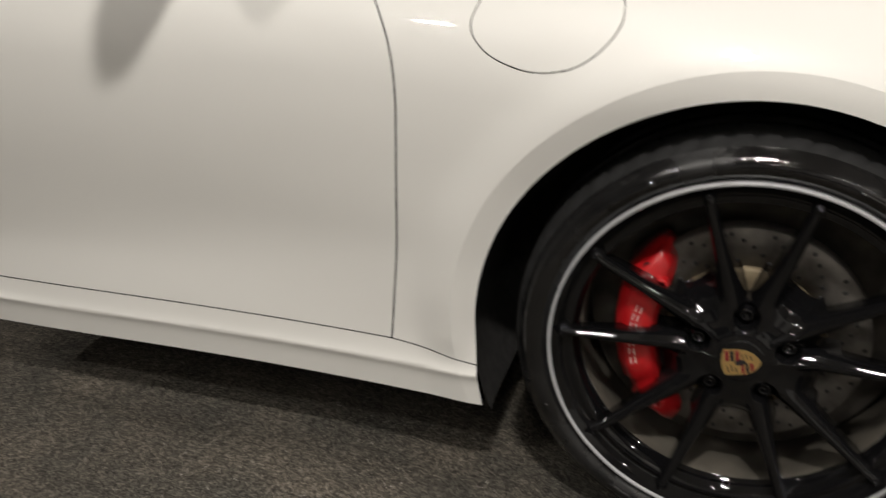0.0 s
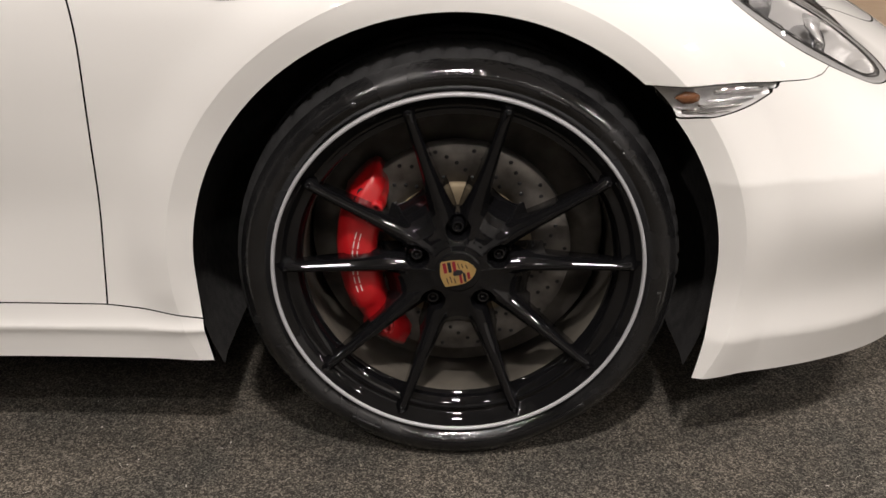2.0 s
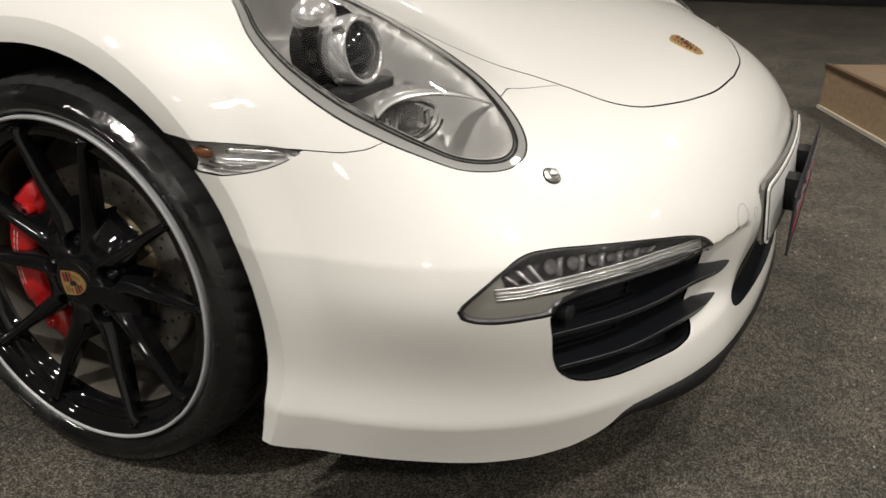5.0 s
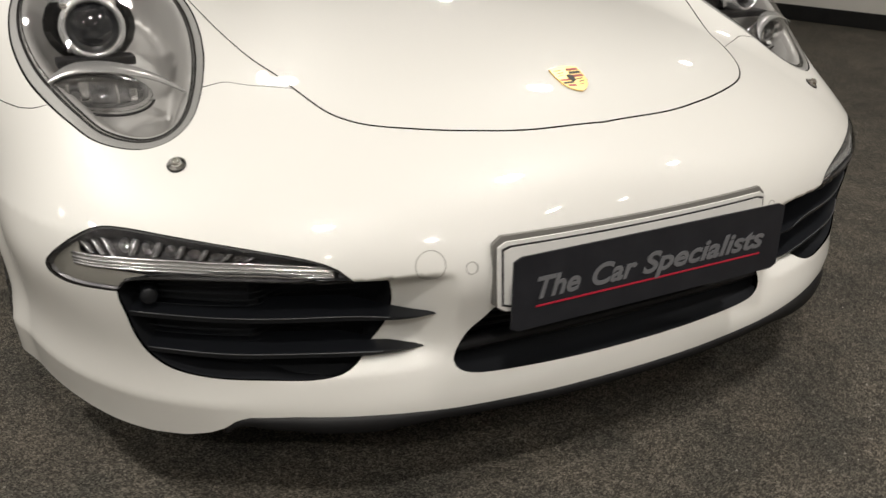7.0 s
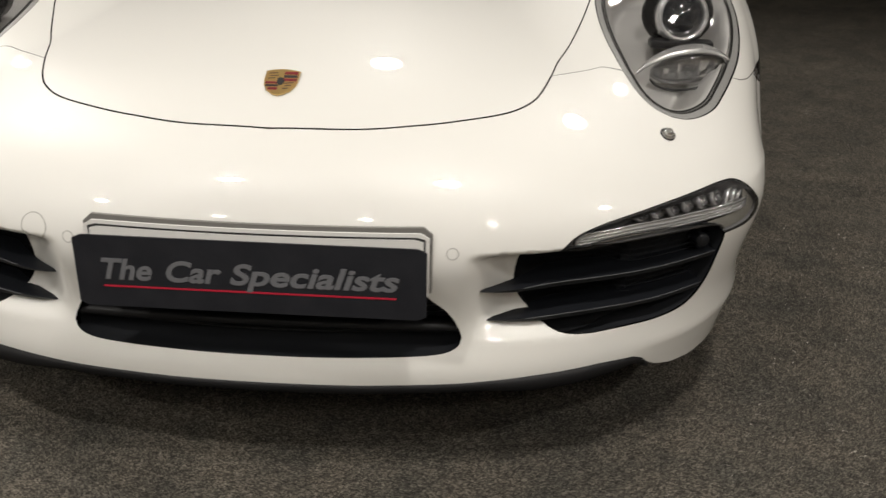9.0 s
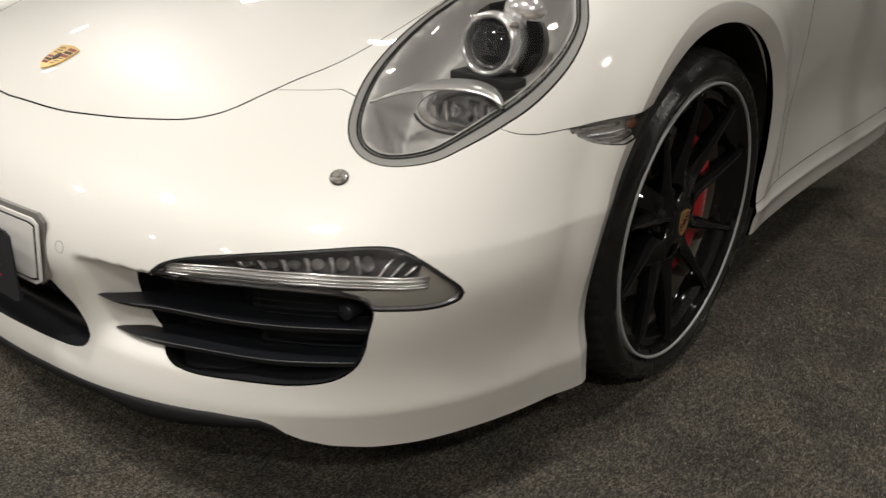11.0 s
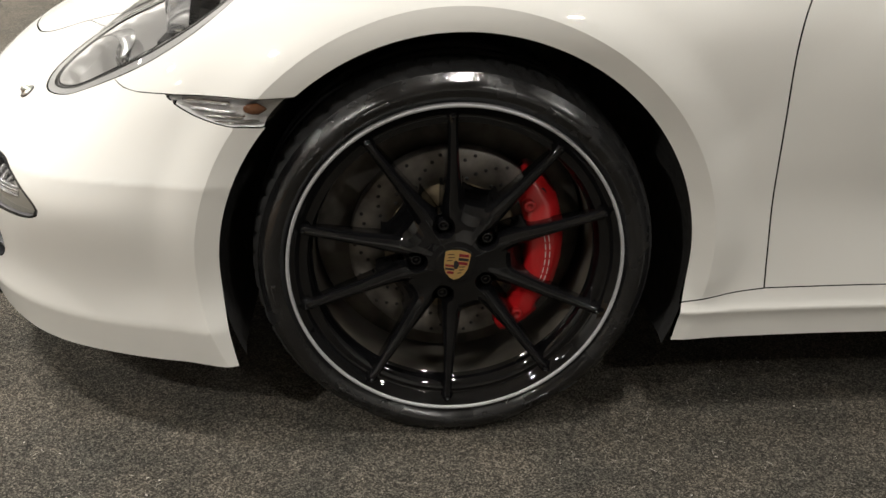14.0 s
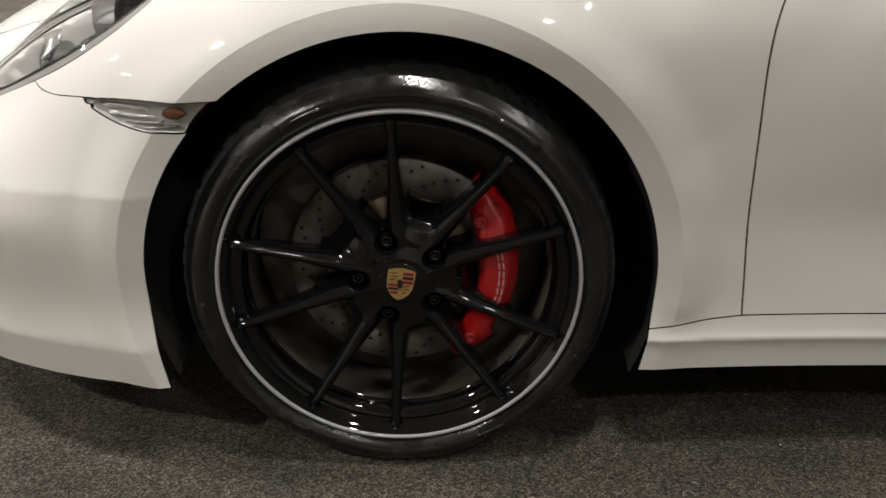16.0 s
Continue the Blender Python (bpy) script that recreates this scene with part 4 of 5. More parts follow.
def front_lamp(car, side):
    """The slim lamp over the side intake: a lit-bar strip under a row of small reflectors."""
    base = skin_where(lambda V: in_front_lamp(V) - .0012, lambda V: V[:, 1] - .3, lambda V: V[:, 0] - .4)

    def put(V):
        return np.asarray(V) * [1, side, 1]

    def on(y, z, depth):
        """The point at (y, z) of the skin, sunk by a depth."""
        y, z = np.broadcast_arrays(np.asarray(y, float), np.asarray(z, float))
        p = np.stack([np.interp(y, [.3, .47, .56, .65, .74, .80, .85, .9], [.97, .935, .90, .85, .78, .72, .655, .55]), y, z], 1)
        for _ in range(12):
            p[:, 0] -= skin(p) * 1.1
        return p - facing(p) * depth
    V, T = base
    d = in_front_lamp(V)
    lamp = part("front_lamp", put(V - facing(V) * (.004 + .026 * smooth(d / .012))[:, None]), T, LAMP_DARK, car, "slim clear front lamp with small reflectors")
    V, T = skin_where(lambda V: .0034 - in_front_lamp(V), base=base)
    part("seal", put(V - facing(V) * .0005), T, BLACK, lamp, "thin black edge")
    V, T = skin_where(lambda V: in_front_lamp(V) - .002, base=base)
    glass = part("cover_glass", put(V + facing(V) * .001), T[:, ::side], LENS_GLASS, lamp, "clear cover glass")
    glass.visible_shadow = False
    # the bar of clear plastic, and the thin bright line on it
    ys = np.linspace(.500, .822, 44)
    lower = np.interp(ys, [.5, .6, .7, .76, .80], [.4345, .4425, .4435, .440, .436])
    for name, rise, tall, depth, thick, m in (("light_bar", .0, .0185, .008, .012, CLEAR_BAR), ("light_line", .0015, .0018, .0070, .003, BRIGHT), ("light_line", .0065, .0012, .0072, .003, BRIGHT), ("light_line", .0110, .0016, .0070, .003, BRIGHT), ("light_line", .0170, .0022, .0066, .004, BRIGHT)):
        a, b = on(ys, lower + rise, depth), on(ys, lower + rise + tall, depth)
        c, e = on(ys, lower + rise + tall, depth + thick), on(ys, lower + rise, depth + thick)
        V, F = loft(np.stack([a, b, c, e], 1))
        part(name, put(V), F, m, lamp)
    # reflectors divided by slanted ribs
    for k in range(9):
        y = .515 + .028 * k
        zl, zh = np.interp(y, [.5, .6, .7, .76, .80], [.4345, .4425, .4435, .440, .436]) + .021, np.interp(y, [.50, .54, .59, .65, .70, .76], [.446, .459, .470, .479, .486, .490]) - .001
        if zh - zl < .005:
            continue
        q = on([y + .012, y, y + .005, y + .017], [zl, zh, zh, zl], .009)
        back = on([y + .012, y, y + .005, y + .017], [zl, zh, zh, zl], .028)
        V, F = loft([q, back])
        part("reflector_rib", put(V), F, RIB, lamp)
        mid = on([y + .019], [(zl + zh) / 2 + .002], .021)[0]
        V, F = lathe([(0, -.004), (.004, -.003), (.0085, .003), (.0098, .007)], 14)
        part("reflector_cup", put(aimed(V * [1, 1, max((zh - zl) / .022, .4)], mid, facing(mid[None])[0])), F, DARK_CHROME, lamp)
    V, T = skin_where(lambda V: in_front_lamp(V) - .004, lambda V: np.maximum(V[:, 1] - .812, np.minimum(V[:, 1] - .735, .437 - V[:, 2])), base=base)
    part("end_reflector", put(V - facing(V) * .009), T, LAMP_END, lamp, "warm grey lamp end")
    for k in range(3):
        q = on([.772 + .013 * k, .780 + .013 * k, .783 + .013 * k, .775 + .013 * k], [.458, .483 - .006 * k, .483 - .006 * k, .458], .008)
        back = on([.772 + .013 * k, .780 + .013 * k, .783 + .013 * k, .775 + .013 * k], [.458, .483 - .006 * k, .483 - .006 * k, .458], .020)
        V, F = loft([q, back])
        part("end_facet", put(V), F, BRIGHT, lamp)


def side_marker(car, side):
    def inside(V):
        return -outside(V[:, [0, 2]], MARKER)
    base = skin_where(lambda V: inside(V) - .0012, lambda V: V[:, 1] - .6, lambda V: arch(V) - .002)

    def put(V):
        return np.asarray(V) * [1, side, 1]
    V, T = base
    lamp = part("side_marker", put(V - facing(V) * (.003 + .014 * smooth(inside(V) / .01))[:, None]), T, MARKER_SILVER, car, "clear side marker lamp with an amber bulb")
    V, T = skin_where(lambda V: .0018 - inside(V), base=base)
    part("seal", put(V - facing(V) * .0003), T, BLACK, lamp)
    V, T = base
    glass = part("cover_glass", put(V + facing(V) * .001), T[:, ::side], LENS_GLASS, lamp, "clear cover glass")
    glass.visible_shadow = False
    for x0, x1, z, m, tall in ((.345, .418, .6135, CHROME, .009), (.335, .405, .602, BRIGHT, .0035), (.320, .385, .594, CHROME, .003), (.30, .37, .586, CHROME, .003)):
        xs = np.linspace(x0, x1, 10)
        P = np.stack([xs, np.full(10, .885), np.full(10, z)], 1)
        for _ in range(10):
            P[:, 1] -= skin(P)
        N = facing(P)
        rings = [[p - n * .006 + [0, 0, tall / 2], p - n * .004, p - n * .006 - [0, 0, tall / 2], p - n * .012] for p, n in zip(P, N)]
        V, F = loft(rings)
        part("reflector", put(V), F, m, lamp)
    P = np.array([[.305, .885, .603]])
    for _ in range(10):
        P[:, 1] -= skin(P)
    V, F = ellipsoid((.016, .005, .0085), 18, 8)
    V = V * (1 + .18 * np.sin(40 * V[:, :1] / .02) * np.cos(30 * V[:, 2:] / .01))
    part("amber_bulb", put(V + P[0] - facing(P)[0] * .010), F, AMBER, lamp, "dull amber bulb")


def side_intake(car, side):
    """The side intake under the front lamp: a dark mesh, two blades that run past it, and a sensor."""
    def inside(V):
        return -outside(V[:, 1:], INTAKE)

    def put(V):
        return np.asarray(V) * [1, side, 1]

    def on(y, z):
        p = np.stack([np.interp(y, [.3, .47, .56, .65, .74, .80], [.96, .93, .90, .85, .78, .72]), y, z], 1)
        for _ in range(14):
            p[:, 0] -= skin(p) * 1.1
        return p
    V, T = skin_where(lambda V: V[:, 0] - .4, lambda V: V[:, 1] - .3, inside)
    intake = part("side_intake", put(V - facing(V) * .045 - [.012, 0, 0]), T, MESH_BLACK, car, "dark side air intake with two black blades")
    # walls of the duct
    loop = (INTAKE - [.585, .35]) * [.992, .985] + [.585, .35]
    edge = on(loop[:, 0], loop[:, 1])
    inner = edge - facing(edge) * .05 - [.012, 0, 0]
    edge = edge - facing(edge) * .003
    n = len(edge)
    part("duct_wall", put(np.vstack([edge, inner])), [(i, (i + 1) % n, n + (i + 1) % n, n + i) for i in range(n)], MESH_BLACK, intake)
    for tip, z0, z1, out, proud in ((.350, .3715, .359, .757, .006), (.362, .3125, .300, .738, .006)):
        ys = np.linspace(out, tip, 36)
        zs = np.interp(ys, [tip, out], [z1, z0])
        smooth_x = on(ys, zs)[:, 0]
        ramp = spline([tip, tip + .05, .45, .55, .65, out], [.944 if z1 > .33 else .930, .938 if z1 > .33 else .926, .917, .882, .838, .768 if z1 > .33 else .776])
        x = np.maximum(ramp(ys), smooth_x - .03)
        t = np.clip((ys - tip) / .105, 0, 1)
        half = .0010 + .0062 * t
        deep = .006 + .055 * t
        rings = [[(a, y, z + h * .35), (a - d, y - 0, z + h * 1.5), (a - d, y, z - h * 1.1), (a - .0015, y, z - h * .75)] for a, y, z, h, d in zip(x, ys, zs, half, deep)]
        V, F = loft(rings)
        blade = flat_part("blade", put(V), F, BLADE, intake, "satin black blade")
        # grey tube that draws the highlight along the blade's front edge
        V, F = tube(np.array([(a + .0004, y, z + h * .35) for a, y, z, h in zip(x, ys, zs, half)])[:30], .0008, 5)
        part("blade_glint", put(V), F, EDGE_GLINT, blade, "thin grey line drawn as the edge's glint")
    for k in range(13):
        z = .284 + .0105 * k
        ys = np.linspace(np.interp(z, [.28, .31, .35, .39, .42], [.50, .46, .44, .43, .44]), np.interp(z, [.273, .29, .322, .367, .415], [.66, .708, .730, .745, .752]), 20)
        P = on(ys, np.full(20, z)) - [.046, 0, 0]
        V, F = tube(P, .0009, 5)
        part("mesh_bar", put(V), F, MESH_BLACK, intake)
    p = on(np.array([.735]), np.array([.398]))[0] - [.020, 0.006, 0]
    V, F = lathe([(0, .006), (.010, .0055), (.0125, .003), (.0125, -.03)], 24)
    part("parking_sensor", put(aimed(V, p, (.95, .2, .1))), F, BLADE, intake, "round black parking sensor")


def front_end(car):
    """The bumper's own small parts, the lower grille, the lip and the plates."""
    P = closed_curve(GRILLE[::3], 3)
    edge = np.stack([np.full(len(P), .97), P[:, 0], P[:, 1]], 1)
    for _ in range(14):
        edge[:, 0] -= skin(edge) * 1.1
    inner = edge - [.085, 0, 0]
    n = len(edge)
    grille = part("lower_grille", np.vstack([edge, inner]), [(i, (i + 1) % n, n + (i + 1) % n, n + i) for i in range(n)] + [tuple(range(n, 2 * n))], MESH_BLACK, car, "deep black lower grille opening")
    for k in range(9):
        ys = np.linspace(-.30, .30, 16)
        V, F = tube([(.895 + .03 * (1 - (y / .3) ** 2), y, .262 + .012 * k) for y in ys], .0022, 5)
        part("mesh_bar", V, F, BLACK, grille)
    ys = np.linspace(-.318, .318, 40)
    V, F = loft([[(.955 - .12 * y * y, y, .300), (.962 - .12 * y * y, y, .292), (.955 - .12 * y * y, y, .283), (.93 - .12 * y * y, y, .283), (.93 - .12 * y * y, y, .300)] for y in ys])
    part("grille_blade", V, F, LIP, grille, "satin black cross blade")
    # the black lip below the paint
    A = np.radians(np.linspace(-45.5, 45.5, 121))
    rings = []
    for a in A:
        z = np.interp(abs(a), ANGLE_B, EDGE_B)
        p = np.array([[.2 + .7 * math.cos(a), .7 * math.sin(a), z]])
        u = np.array([math.cos(a), math.sin(a), 0])
        for _ in range(20):
            p = p - skin(p)[:, None] * u
        p = p[0]
        e = float(smooth((math.radians(45.5) - abs(a)) / math.radians(5)))
        k = float(smooth((math.radians(45.5) - abs(a)) / math.radians(11)) * smooth((abs(a) - math.radians(23)) / math.radians(9)))
        rings.append([p + u * q + [0, 0, h] for q, h in ((-.006, .003), (.0006 + .001 * e, -.001), (.0015 + .002 * e + .003 * k, -.005 - .002 * k), (.001 + .003 * e + .006 * k, -.009 - .005 * e - .009 * k), (-.008, -.013 - .005 * e - .010 * k), (-.05, -.022 - .006 * e), (-.14, -.026 - .01 * e), (-.14, .0))])
    V, F = loft(rings)
    part("front_lip", V, F, LIP, car, "thin satin black front lip")
    # seams of the tow cover and the sensors
    for y, z, r in ((-.366, .445, .0225), (-.305, .4355, .0092), (.305, .4355, .0092)):
        p = np.array([[.96, y, z]])
        for _ in range(14):
            p[:, 0] -= skin(p) * 1.1
        N = facing(p)[0]
        V, F = lathe([(r - .0007, .0003), (r + .0007, .0003), (r + .0007, -.002), (r - .0007, -.002)], 40, True)
        W = aimed(V, p[0], N)
        for i in range(2):
            W = W - (skin(W) - V[:, 1])[:, None] * N
        part("tow_cover_seam" if r > .02 else "sensor_seam", W, F, SEAM, car)
    # washers
    for s in (-1, 1):
        p = settle(np.array([[.722, s * .662, .571]]))
        N = facing(p)[0]
        V, F = lathe([(0, .0125), (.004, .0120), (.0068, .0095), (.0078, .006), (.0078, .004), (.0120, .003), (.0125, .0008), (.0125, -.004)], 24)
        jet = part("washer_jet", aimed(V, p[0], unit(N + [.2, 0, .4])), F, WASHER, car, "small chrome headlamp washer jet")
        V, F = lathe([(.0126, .0022), (.0140, .0016), (.0140, -.002)], 24)
        part("washer_collar", aimed(V, p[0], N), F, BLACK, jet)
    # badge on the hood
    p = settle(np.array([[.764, 0, .642]]))
    N = facing(p)[0]

    def put(V):
        flat = np.array(V)
        W = p[0] + np.outer(flat[:, 0], [0, 1, 0]) + np.outer(flat[:, 2], unit(np.cross([0, 1, 0], N)) * -1) + np.outer(flat[:, 1], N)
        return W
    crest(car, put, 0.058, 0.072, (0, .0006, 0), 0, -1, .0024)


def plates(car):
    """The plate in its holder, and the show card over it."""
    def sheet(wide, low, high, back, thick, corner, bend=.10, tilt=.10):
        ys = np.linspace(-wide / 2, wide / 2, 41)
        rings = []
        for y in ys:
            c = max(0.0, abs(y) - (wide / 2 - corner))
            cut = corner - math.sqrt(max(corner ** 2 - c ** 2, 0))
            x = 1.006 - back - bend * y * y
            lo, hi = low + cut, high - cut
            rings.append([(x - tilt * (lo - .41), y, lo), (x - tilt * (hi - .41), y, hi), (x - thick - tilt * (hi - .41), y, hi), (x - thick - tilt * (lo - .41), y, lo)])
        return loft(rings)
    V, F = sheet(.548, .362, .4790, .011, .006, .012, .22)
    holder = flat_part("plate_holder", V, F, HOLDER, car, "grey plastic plate holder")
    V, F = sheet(.540, .364, .4725, .0065, .003, .008, .18)
    plate = flat_part("number_plate", V, F, PLATE, car, "white number plate mostly hidden by a card")
    V, F = sheet(.528, .370, .4665, .0055, .001, .004, .18)
    flat_part("plate_border", V, F, BLACK, plate, "thin black border line")
    V, F = sheet(.522, .373, .4635, .0045, .001, .004, .18)
    flat_part("plate_face", V, F, PLATE, plate)
    V, F = sheet(.540, .348, .4660, -.0215, .003, .006, .012, tilt=.02)
    card = flat_part("show_card", V, F, CARD, car, "black show card with grey slanted lettering")
    for y in (-.10, .10):
        V, F = block((.030, .05, .06))
        flat_part("foam_pad", V + [1.0095, y, .415], F, BLACK, card)
    for word, left, right in (("The", -.229, -.151), ("Car", -.129, -.043), ("Specialists", -.031, .229)):
        curve = bpy.data.curves.new("card_text", "FONT")
        curve.body = word
        curve.size, curve.shear, curve.offset, curve.extrude = .048, .26, .0012, .0005
        text = bpy.data.objects.new("card_text", curve)
        me = bpy.data.meshes.new_from_object(text)
        bpy.data.objects.remove(text)
        xs = np.array([v.co.x for v in me.vertices])
        scale = (right - left) / (xs.max() - xs.min())
        for v in me.vertices:
            y, z = left + (v.co.x - xs.min()) * scale, .3955 + v.co.y
            v.co = (1.0282 - .012 * y * y - .02 * (z - .41) + v.co.z, y, z)
        me.materials.clear()
        me.materials.append(CARD_GREY)
        word_ob = new("lettering", me)
        word_ob.parent = card
        tagged(word_ob, "grey slanted lettering")
    ys = np.linspace(-.229, .224, 30)
    V, F = loft([[(x - .012 * y * y - .02 * (z - .41), y, z) for x, z in ((1.0283, .3815), (1.0283, .3842), (1.0270, .3842), (1.0270, .3815))] for y in ys])
    flat_part("underline", V, F, CARD_RED, card, "thin red line")


def build_car():
    car = new("sports_car")
    tagged(car, "glossy white sports car with black wheels on carpet", "car")
    hood = lambda V: outside(V[:, :2], HOOD)
    bumper = skin_where(below, arch, lambda V: hood(V) - GAP * 1.2, lambda V: ahead(V) - GAP * .5, lambda V: V[:, 0] - .1, lambda V: outside(V[:, :2], HEADLAMP) + 9 * (V[:, 0] < .2),
                        lambda V: outside(V[:, 1:], FRONT_LAMP) + 9 * (V[:, 0] < .5), lambda V: outside(V[:, 1:], INTAKE) + 9 * (V[:, 0] < .5),
                        lambda V: outside(V[:, 1:], GRILLE) + 9 * (V[:, 0] < .8), lambda V: outside(V[:, [0, 2]], MARKER) + 9 * (V[:, 1] < .8))
    panel("front_bumper", *bumper, PAINT, car, "glossy white front bumper", 0, .012)
    panel("hood", *skin_where(lambda V: -hood(V) - GAP), PAINT, car, "smooth white hood", 0)
    wing = skin_where(arch, lambda V: hood(V) - GAP, lambda V: -ahead(V) - GAP * .5, lambda V: V[:, 0] - door_x(V[:, 2]) - GAP, lambda V: sill_line(V) - GAP, lambda V: outside(V[:, :2], HEADLAMP),
                      lambda V: outside(V[:, [0, 2]], MARKER) + 9 * (V[:, 1] < .8))
    door = skin_where(lambda V: door_x(V[:, 2]) - V[:, 0] - GAP, lambda V: sill_line(V) - GAP, lambda V: V[:, 1] - .66)
    sill = skin_where(below, arch, lambda V: -V[:, 0], lambda V: -sill_line(V) - GAP * .6)
    fuel = lambda V: outside(V[:, [0, 2]], FUEL)
    for side in (-1, 1):
        if side < 0:
            panel("front_wing", *skin_where(lambda V: fuel(V) - .0009, base=wing), PAINT, car, "white front wing with a round fuel flap", side, .016)
            panel("fuel_flap", *skin_where(lambda V: -fuel(V) - .0009, base=wing), PAINT, car, "round white fuel flap", side)
        else:
            panel("front_wing", *wing, PAINT, car, "plain white front wing", side, .016)
        panel("door", *door, PAINT, car, "closed white door", side)
        panel("sill", *sill, PAINT, car, "white side sill", side, .014)
        headlamp(car, side)
        front_lamp(car, side)
        side_marker(car, side)
        side_intake(car, side)
        # arch liner
        V, F = lathe([(ARCH_R + .006, .880), (ARCH_R + .012, .84), (ARCH_R + .012, .56), (.30, .53), (.0, .53)], 90)
        V = V * [1, side, 1] + [ARCH_X, 0, ARCH_Z]
        F = [f for f in F if min(V[i, 2] for i in f) > .15]
        part("arch_liner", V, F, LINER, car, "matt black arch liner")
        wheel(car, side, 0.5 if side < 0 else -18.0)
        # door mirror on its foot
        V, F = ellipsoid((.060, .125, .080), 28, 14)
        V[:, 0] *= np.where(V[:, 0] < 0, .45, 1.0)
        mirror = part("door_mirror", (V + [-.83, 1.015, 1.050]) * [1, side, 1], F, PAINT, car, "white door mirror housing")
        V, F = ellipsoid((.040, .092, .024), 20, 8)
        part("mirror_base", (V + [-.825, 1.0, 1.007]) * [1, side, 1], F, BLACK, mirror, "black lower shell")
        V, F = tube(np.array([(-.80, .84, .90), (-.805, .875, .94), (-.815, .93, .985), (-.82, .98, 1.005)]), [.034, .026, .020, .018], 12)
        part("mirror_foot", V * [1, side, 1], F, BLACK, mirror, "black mirror foot")
    # dark underside and scuttle
    tray = [(.86, -.30), (.80, -.55), (.66, -.70), (.42, -.76), (.42, -.50), (-.42, -.50), (-.42, -.80), (-1.44, -.80)]
    V, F = prism(tray + [(x, -y) for x, y in tray[::-1]], .172, .196)
    flat_part("underside", V, F, LINER, car, "dark underside tray")
    front_end(car)
    plates(car)
    cover = skin_where(lambda V: -.502 - V[:, 0], lambda V: .657 - V[:, 1])
    panel("scuttle", *cover, BLACK, car, "black scuttle cover", 0)
    return car


build_car()

# ---------------------------------------------------------------- room
ALONG, ACROSS = np.array([0.931, 0.365]), np.array([-0.365, 0.931])


def at(u, v):
    """A place on the floor, from metres along and across the room."""
    p = u * ALONG + v * ACROSS
    return float(p[0]), float(p[1])


def structure(name, V, F, mat, label=""):
    me = bpy.data.meshes.new(name)
    me.from_pydata(V, [], F)
    me.materials.append(mat)
    me.update()
    return tagged(new(name, me), label, kind="structure")


WEST, EAST, SOUTH, NORTH, HIGH = -7.0, 7.0, -5.4, 5.0, 2.85
structure("floor", *prism([at(WEST - .3, SOUTH - .3), at(EAST + .3, SOUTH - .3), at(EAST + .3, NORTH + .3), at(WEST - .3, NORTH + .3)], -0.1, 0.0), CARPET, "short grey-brown carpet floor")
structure("wall_north", *prism([at(WEST, NORTH), at(EAST, NORTH), at(EAST, NORTH + .2), at(WEST, NORTH + .2)], 0, HIGH), WALL, "plain off-white wall")
structure("wall_south", *prism([at(WEST, SOUTH - .2), at(EAST, SOUTH - .2), at(EAST, SOUTH), at(WEST, SOUTH)], 0, HIGH), WALL_GREY, "plain pale grey wall")
structure("wall_east", *prism([at(EAST, SOUTH - .2), at(EAST + .2, SOUTH - .2), at(EAST + .2, NORTH + .2), at(EAST, NORTH + .2)], 0, HIGH), WALL_GREY, "plain pale grey wall")
structure("wall_west", *prism([at(WEST - .2, SOUTH - .2), at(WEST, SOUTH - .2), at(WEST, NORTH + .2), at(WEST - .2, NORTH + .2)], 0, HIGH), WALL_GREY, "plain pale grey wall")
structure("ceiling", *prism([at(WEST - .3, SOUTH - .3), at(EAST + .3, SOUTH - .3), at(EAST + .3, NORTH + .3), at(WEST - .3, NORTH + .3)], HIGH, HIGH + .1), CEILING, "plain pale ceiling")
structure("baseboard", *prism([at(WEST + .01, NORTH - .016), at(EAST - .01, NORTH - .016), at(EAST - .01, NORTH - .002), at(WEST + .01, NORTH - .002)], .002, .105), BASE, "black baseboard")

# a raised wooden platform: riser toned as lit, dark nosing, boards toned as shaded
platform = new("wooden_platform")
tagged(platform, "low wood-laminate platform, riser coloured as lit, boards as shaded, dark nosing", "platform")
front_a, front_b = np.array([2.00, .487]), np.array([.95, 2.345])
run = unit(front_b - front_a)
deep = np.array([run[1], -run[0]])
TOP = 0.190
edge = [front_a, front_b, front_b + deep * 4.0, front_a + deep * 4.0]
flat_part("riser", *prism([tuple(p) for p in edge], .014, TOP - .004), WOOD_LIT, platform, "pale wood riser")
flat_part("trim_strip", *prism([tuple(front_a - deep * .010), tuple(front_b - deep * .010), tuple(front_b), tuple(front_a)], .001, .016), TRIM, platform, "thin cream trim strip")
flat_part("nosing", *prism([tuple(front_a - deep * .008), tuple(front_b - deep * .008), tuple(front_b + deep * .022), tuple(front_a + deep * .022)], TOP - .016, TOP + .0045), NOSING, platform, "dark brown nosing", bevel=.003)
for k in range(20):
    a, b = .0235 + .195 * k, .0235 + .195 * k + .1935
    flat_part("board", *prism([tuple(front_a + deep * a), tuple(front_b + deep * a), tuple(front_b + deep * b), tuple(front_a + deep * b)], TOP - .003, TOP), WOOD_SHADED, platform)

# a black display base by the far side
base_unit = new("display_base")
tagged(base_unit, "low black display base on carpet", "display base")
flat_part("body", *prism([at(-2.9, -4.1), at(-.12, -4.1), at(-.12, -3.32), at(-2.9, -3.32)], .03, .62), BASE, base_unit, "satin black panelled body", bevel=.01)
flat_part("plinth", *prism([at(-2.86, -4.06), at(-.16, -4.06), at(-.16, -3.36), at(-2.86, -3.36)], .0, .03), LINER, base_unit, "recessed black plinth")

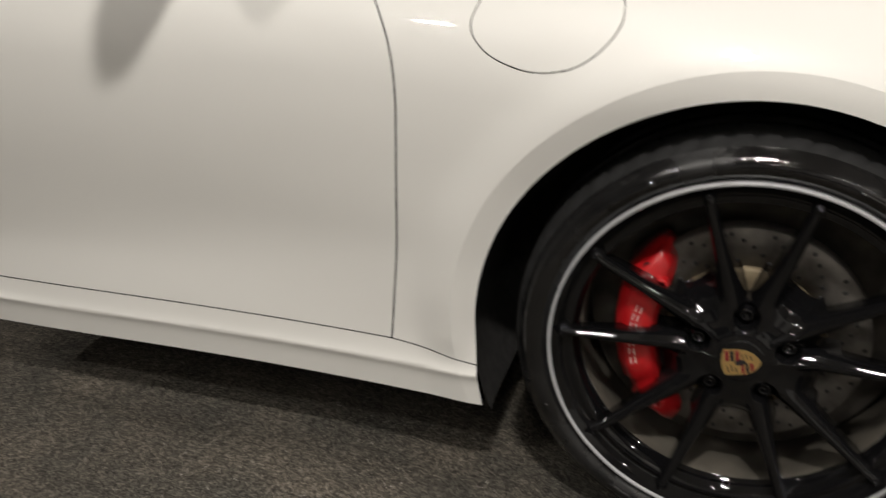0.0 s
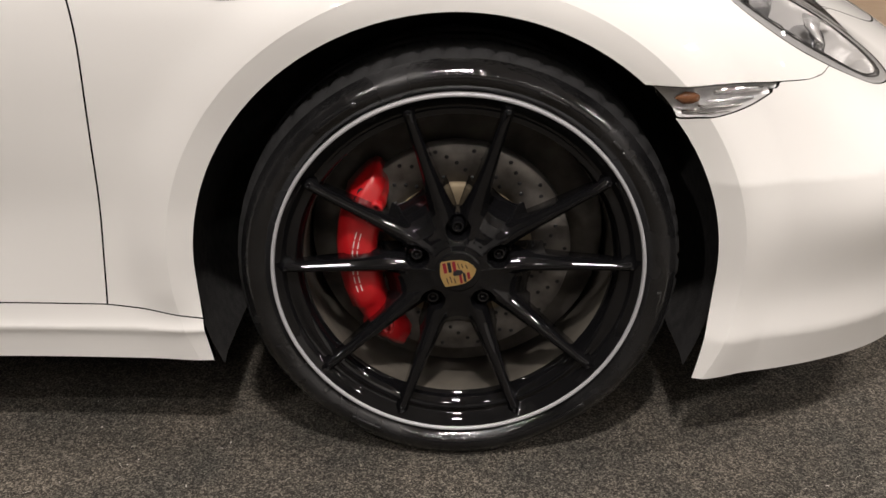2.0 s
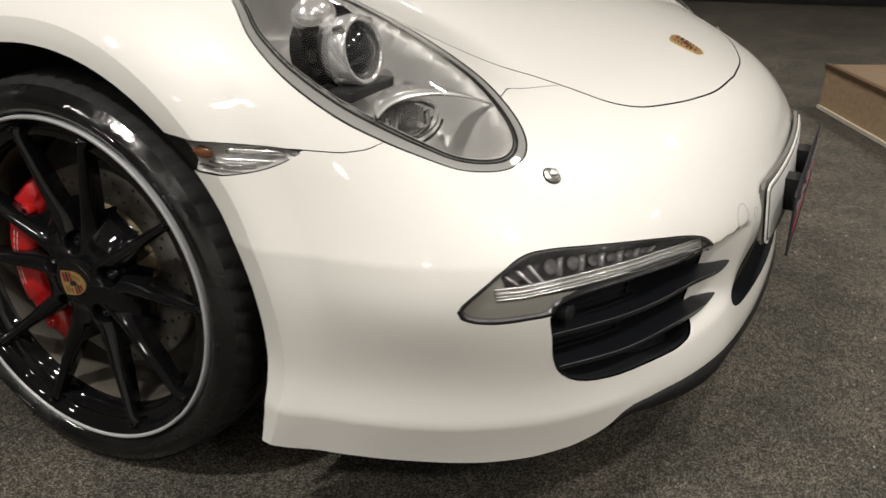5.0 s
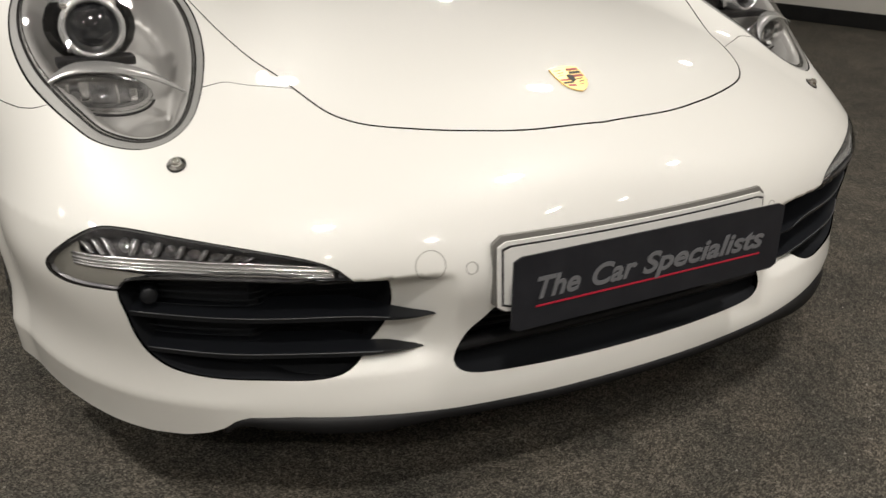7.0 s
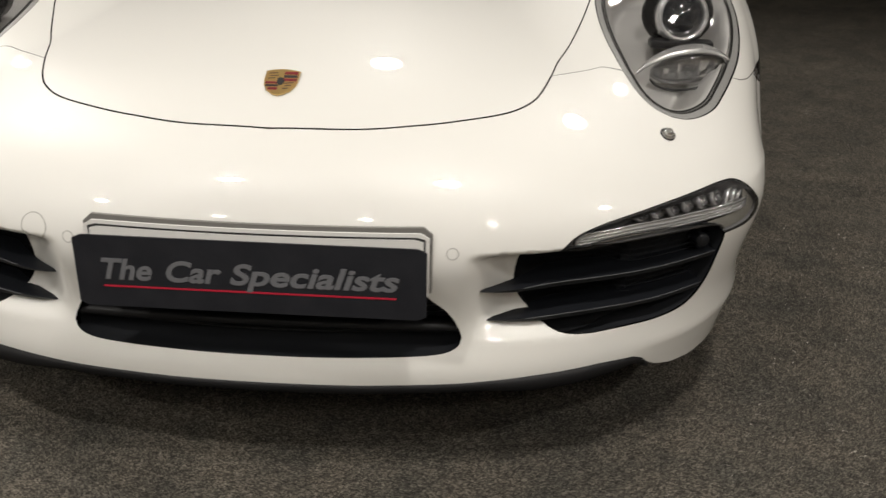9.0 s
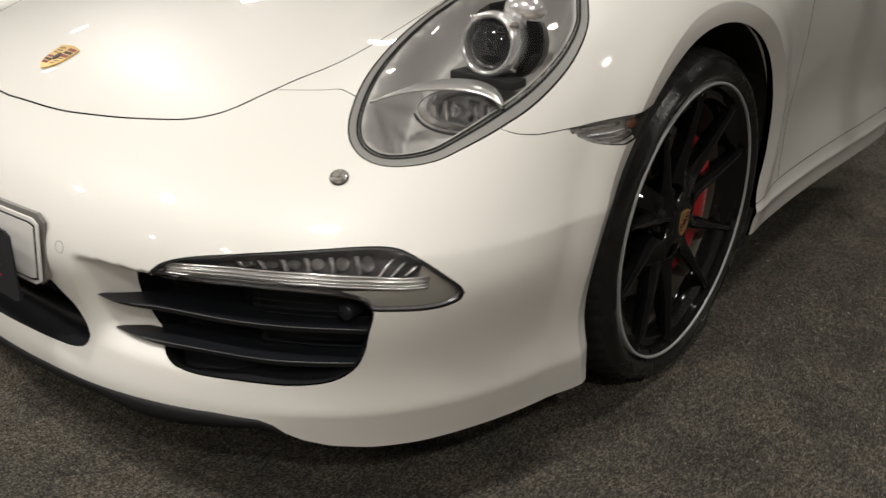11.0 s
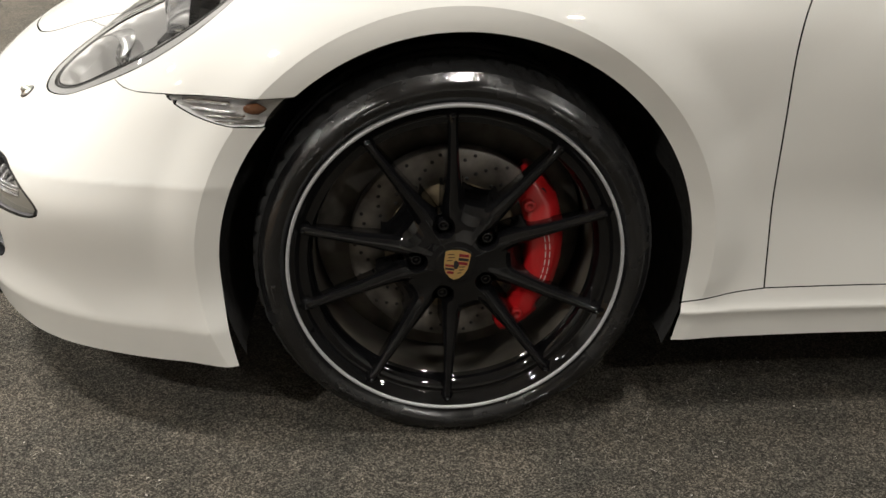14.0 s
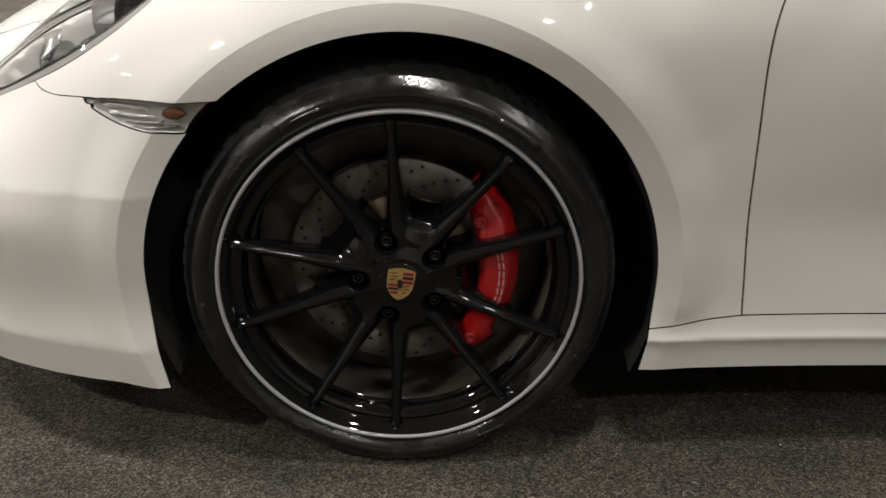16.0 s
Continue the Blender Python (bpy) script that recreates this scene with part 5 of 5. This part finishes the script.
# ceiling downlights, in staggered rows: some read from glints and shadows, others added fill
first = True
spots_and_fill = ((-1.15, -.02, .38), (.02, -2.30, 1.85), (-1.6, -3.0, 1.05), (1.75, .75, .92), (2.35, -.95, 1.2), (3.4, -2.65, 2.2), (4.45, .05, 1.0), (4.05, 1.85, 1.2), (2.3, 2.85, 1.75), (.30, -3.9, .6),
         (-3.1, -1.0, .7), (5.3, -1.7, 1.0), (1.9, -4.4, .95), (4.8, 3.4, .8), (6.0, 1.1, .8), (-.9, -4.9, .6), (-.25, 1.45, .45), (-1.2, 3.6, .75), (-2.6, 1.8, .44))
ring_v, ring_f = lathe([(.098, -.012), (.104, -.016), (.122, -.014), (.126, -.002), (.126, .0)], 32)
ring_v = ring_v[:, [0, 2, 1]]
disc_v, disc_f = lathe([(0, -.003), (.098, -.003)], 32)
for p in spots_and_fill:
    if first:
        fitting = new("downlight")
        tagged(fitting, "round white ceiling downlight, one of a set with added fill", "downlight", "ceiling downlights")
        part("trim_ring", ring_v, ring_f, TRIM, fitting)
        part("diffuser", disc_v[:, [0, 2, 1]], disc_f, TRIM, fitting)
        fitting.matrix_world = pose(p[0], p[1], HIGH)
        first = False
    else:
        copy_thing(fitting, pose(p[0], p[1], HIGH))
    lamp = bpy.data.lights.new("downlight_lamp", "AREA")
    lamp.shape, lamp.size, lamp.energy, lamp.color, lamp.spread = "DISK", 0.19, LAMP_WATTS * p[2], LAMP_COLOR, radians(135)
    new("downlight_lamp", lamp).matrix_world = pose(p[0], p[1], HIGH - .02)

# bits of lint and loose fibres on the carpet
rng = np.random.default_rng(7)
V, F = [], []
for k in range(1500):
    a, q = rng.uniform(-2.5, 2.5), 1.02 + 1.5 * rng.uniform(0, 1) ** 1.4
    x, y = .2 + q * math.cos(a), q * 1.02 * math.sin(a)
    if k == 0:
        x, y = 1.104, .177
    t, bend = rng.uniform(0, 2 * math.pi), rng.uniform(-1.6, 1.6)
    l, w = (rng.uniform(.006, .016), rng.uniform(.00025, .0005)) if k % 5 else (rng.uniform(.002, .006), rng.uniform(.0008, .0018))
    n, p = len(V), np.array([x, y])
    for j in range(5):
        along = np.array([math.cos(t + bend * j / 4), math.sin(t + bend * j / 4)])
        side = np.array([-along[1], along[0]]) * w * (1.0 if 0 < j < 4 else .4)
        up = .0012 + .0014 * math.sin(math.pi * j / 4)
        V += [(*(p + side), up), (*p, up + w), (*(p - side), up)]
        p = p + along * l / 4
    for j in range(4):
        b = n + 3 * j
        F += [(b, b + 1, b + 4, b + 3), (b + 1, b + 2, b + 5, b + 4)]
tagged(part("lint", V, F, LINT, None), "scattered pale lint and fibres on the carpet", "lint", kind="stuff")
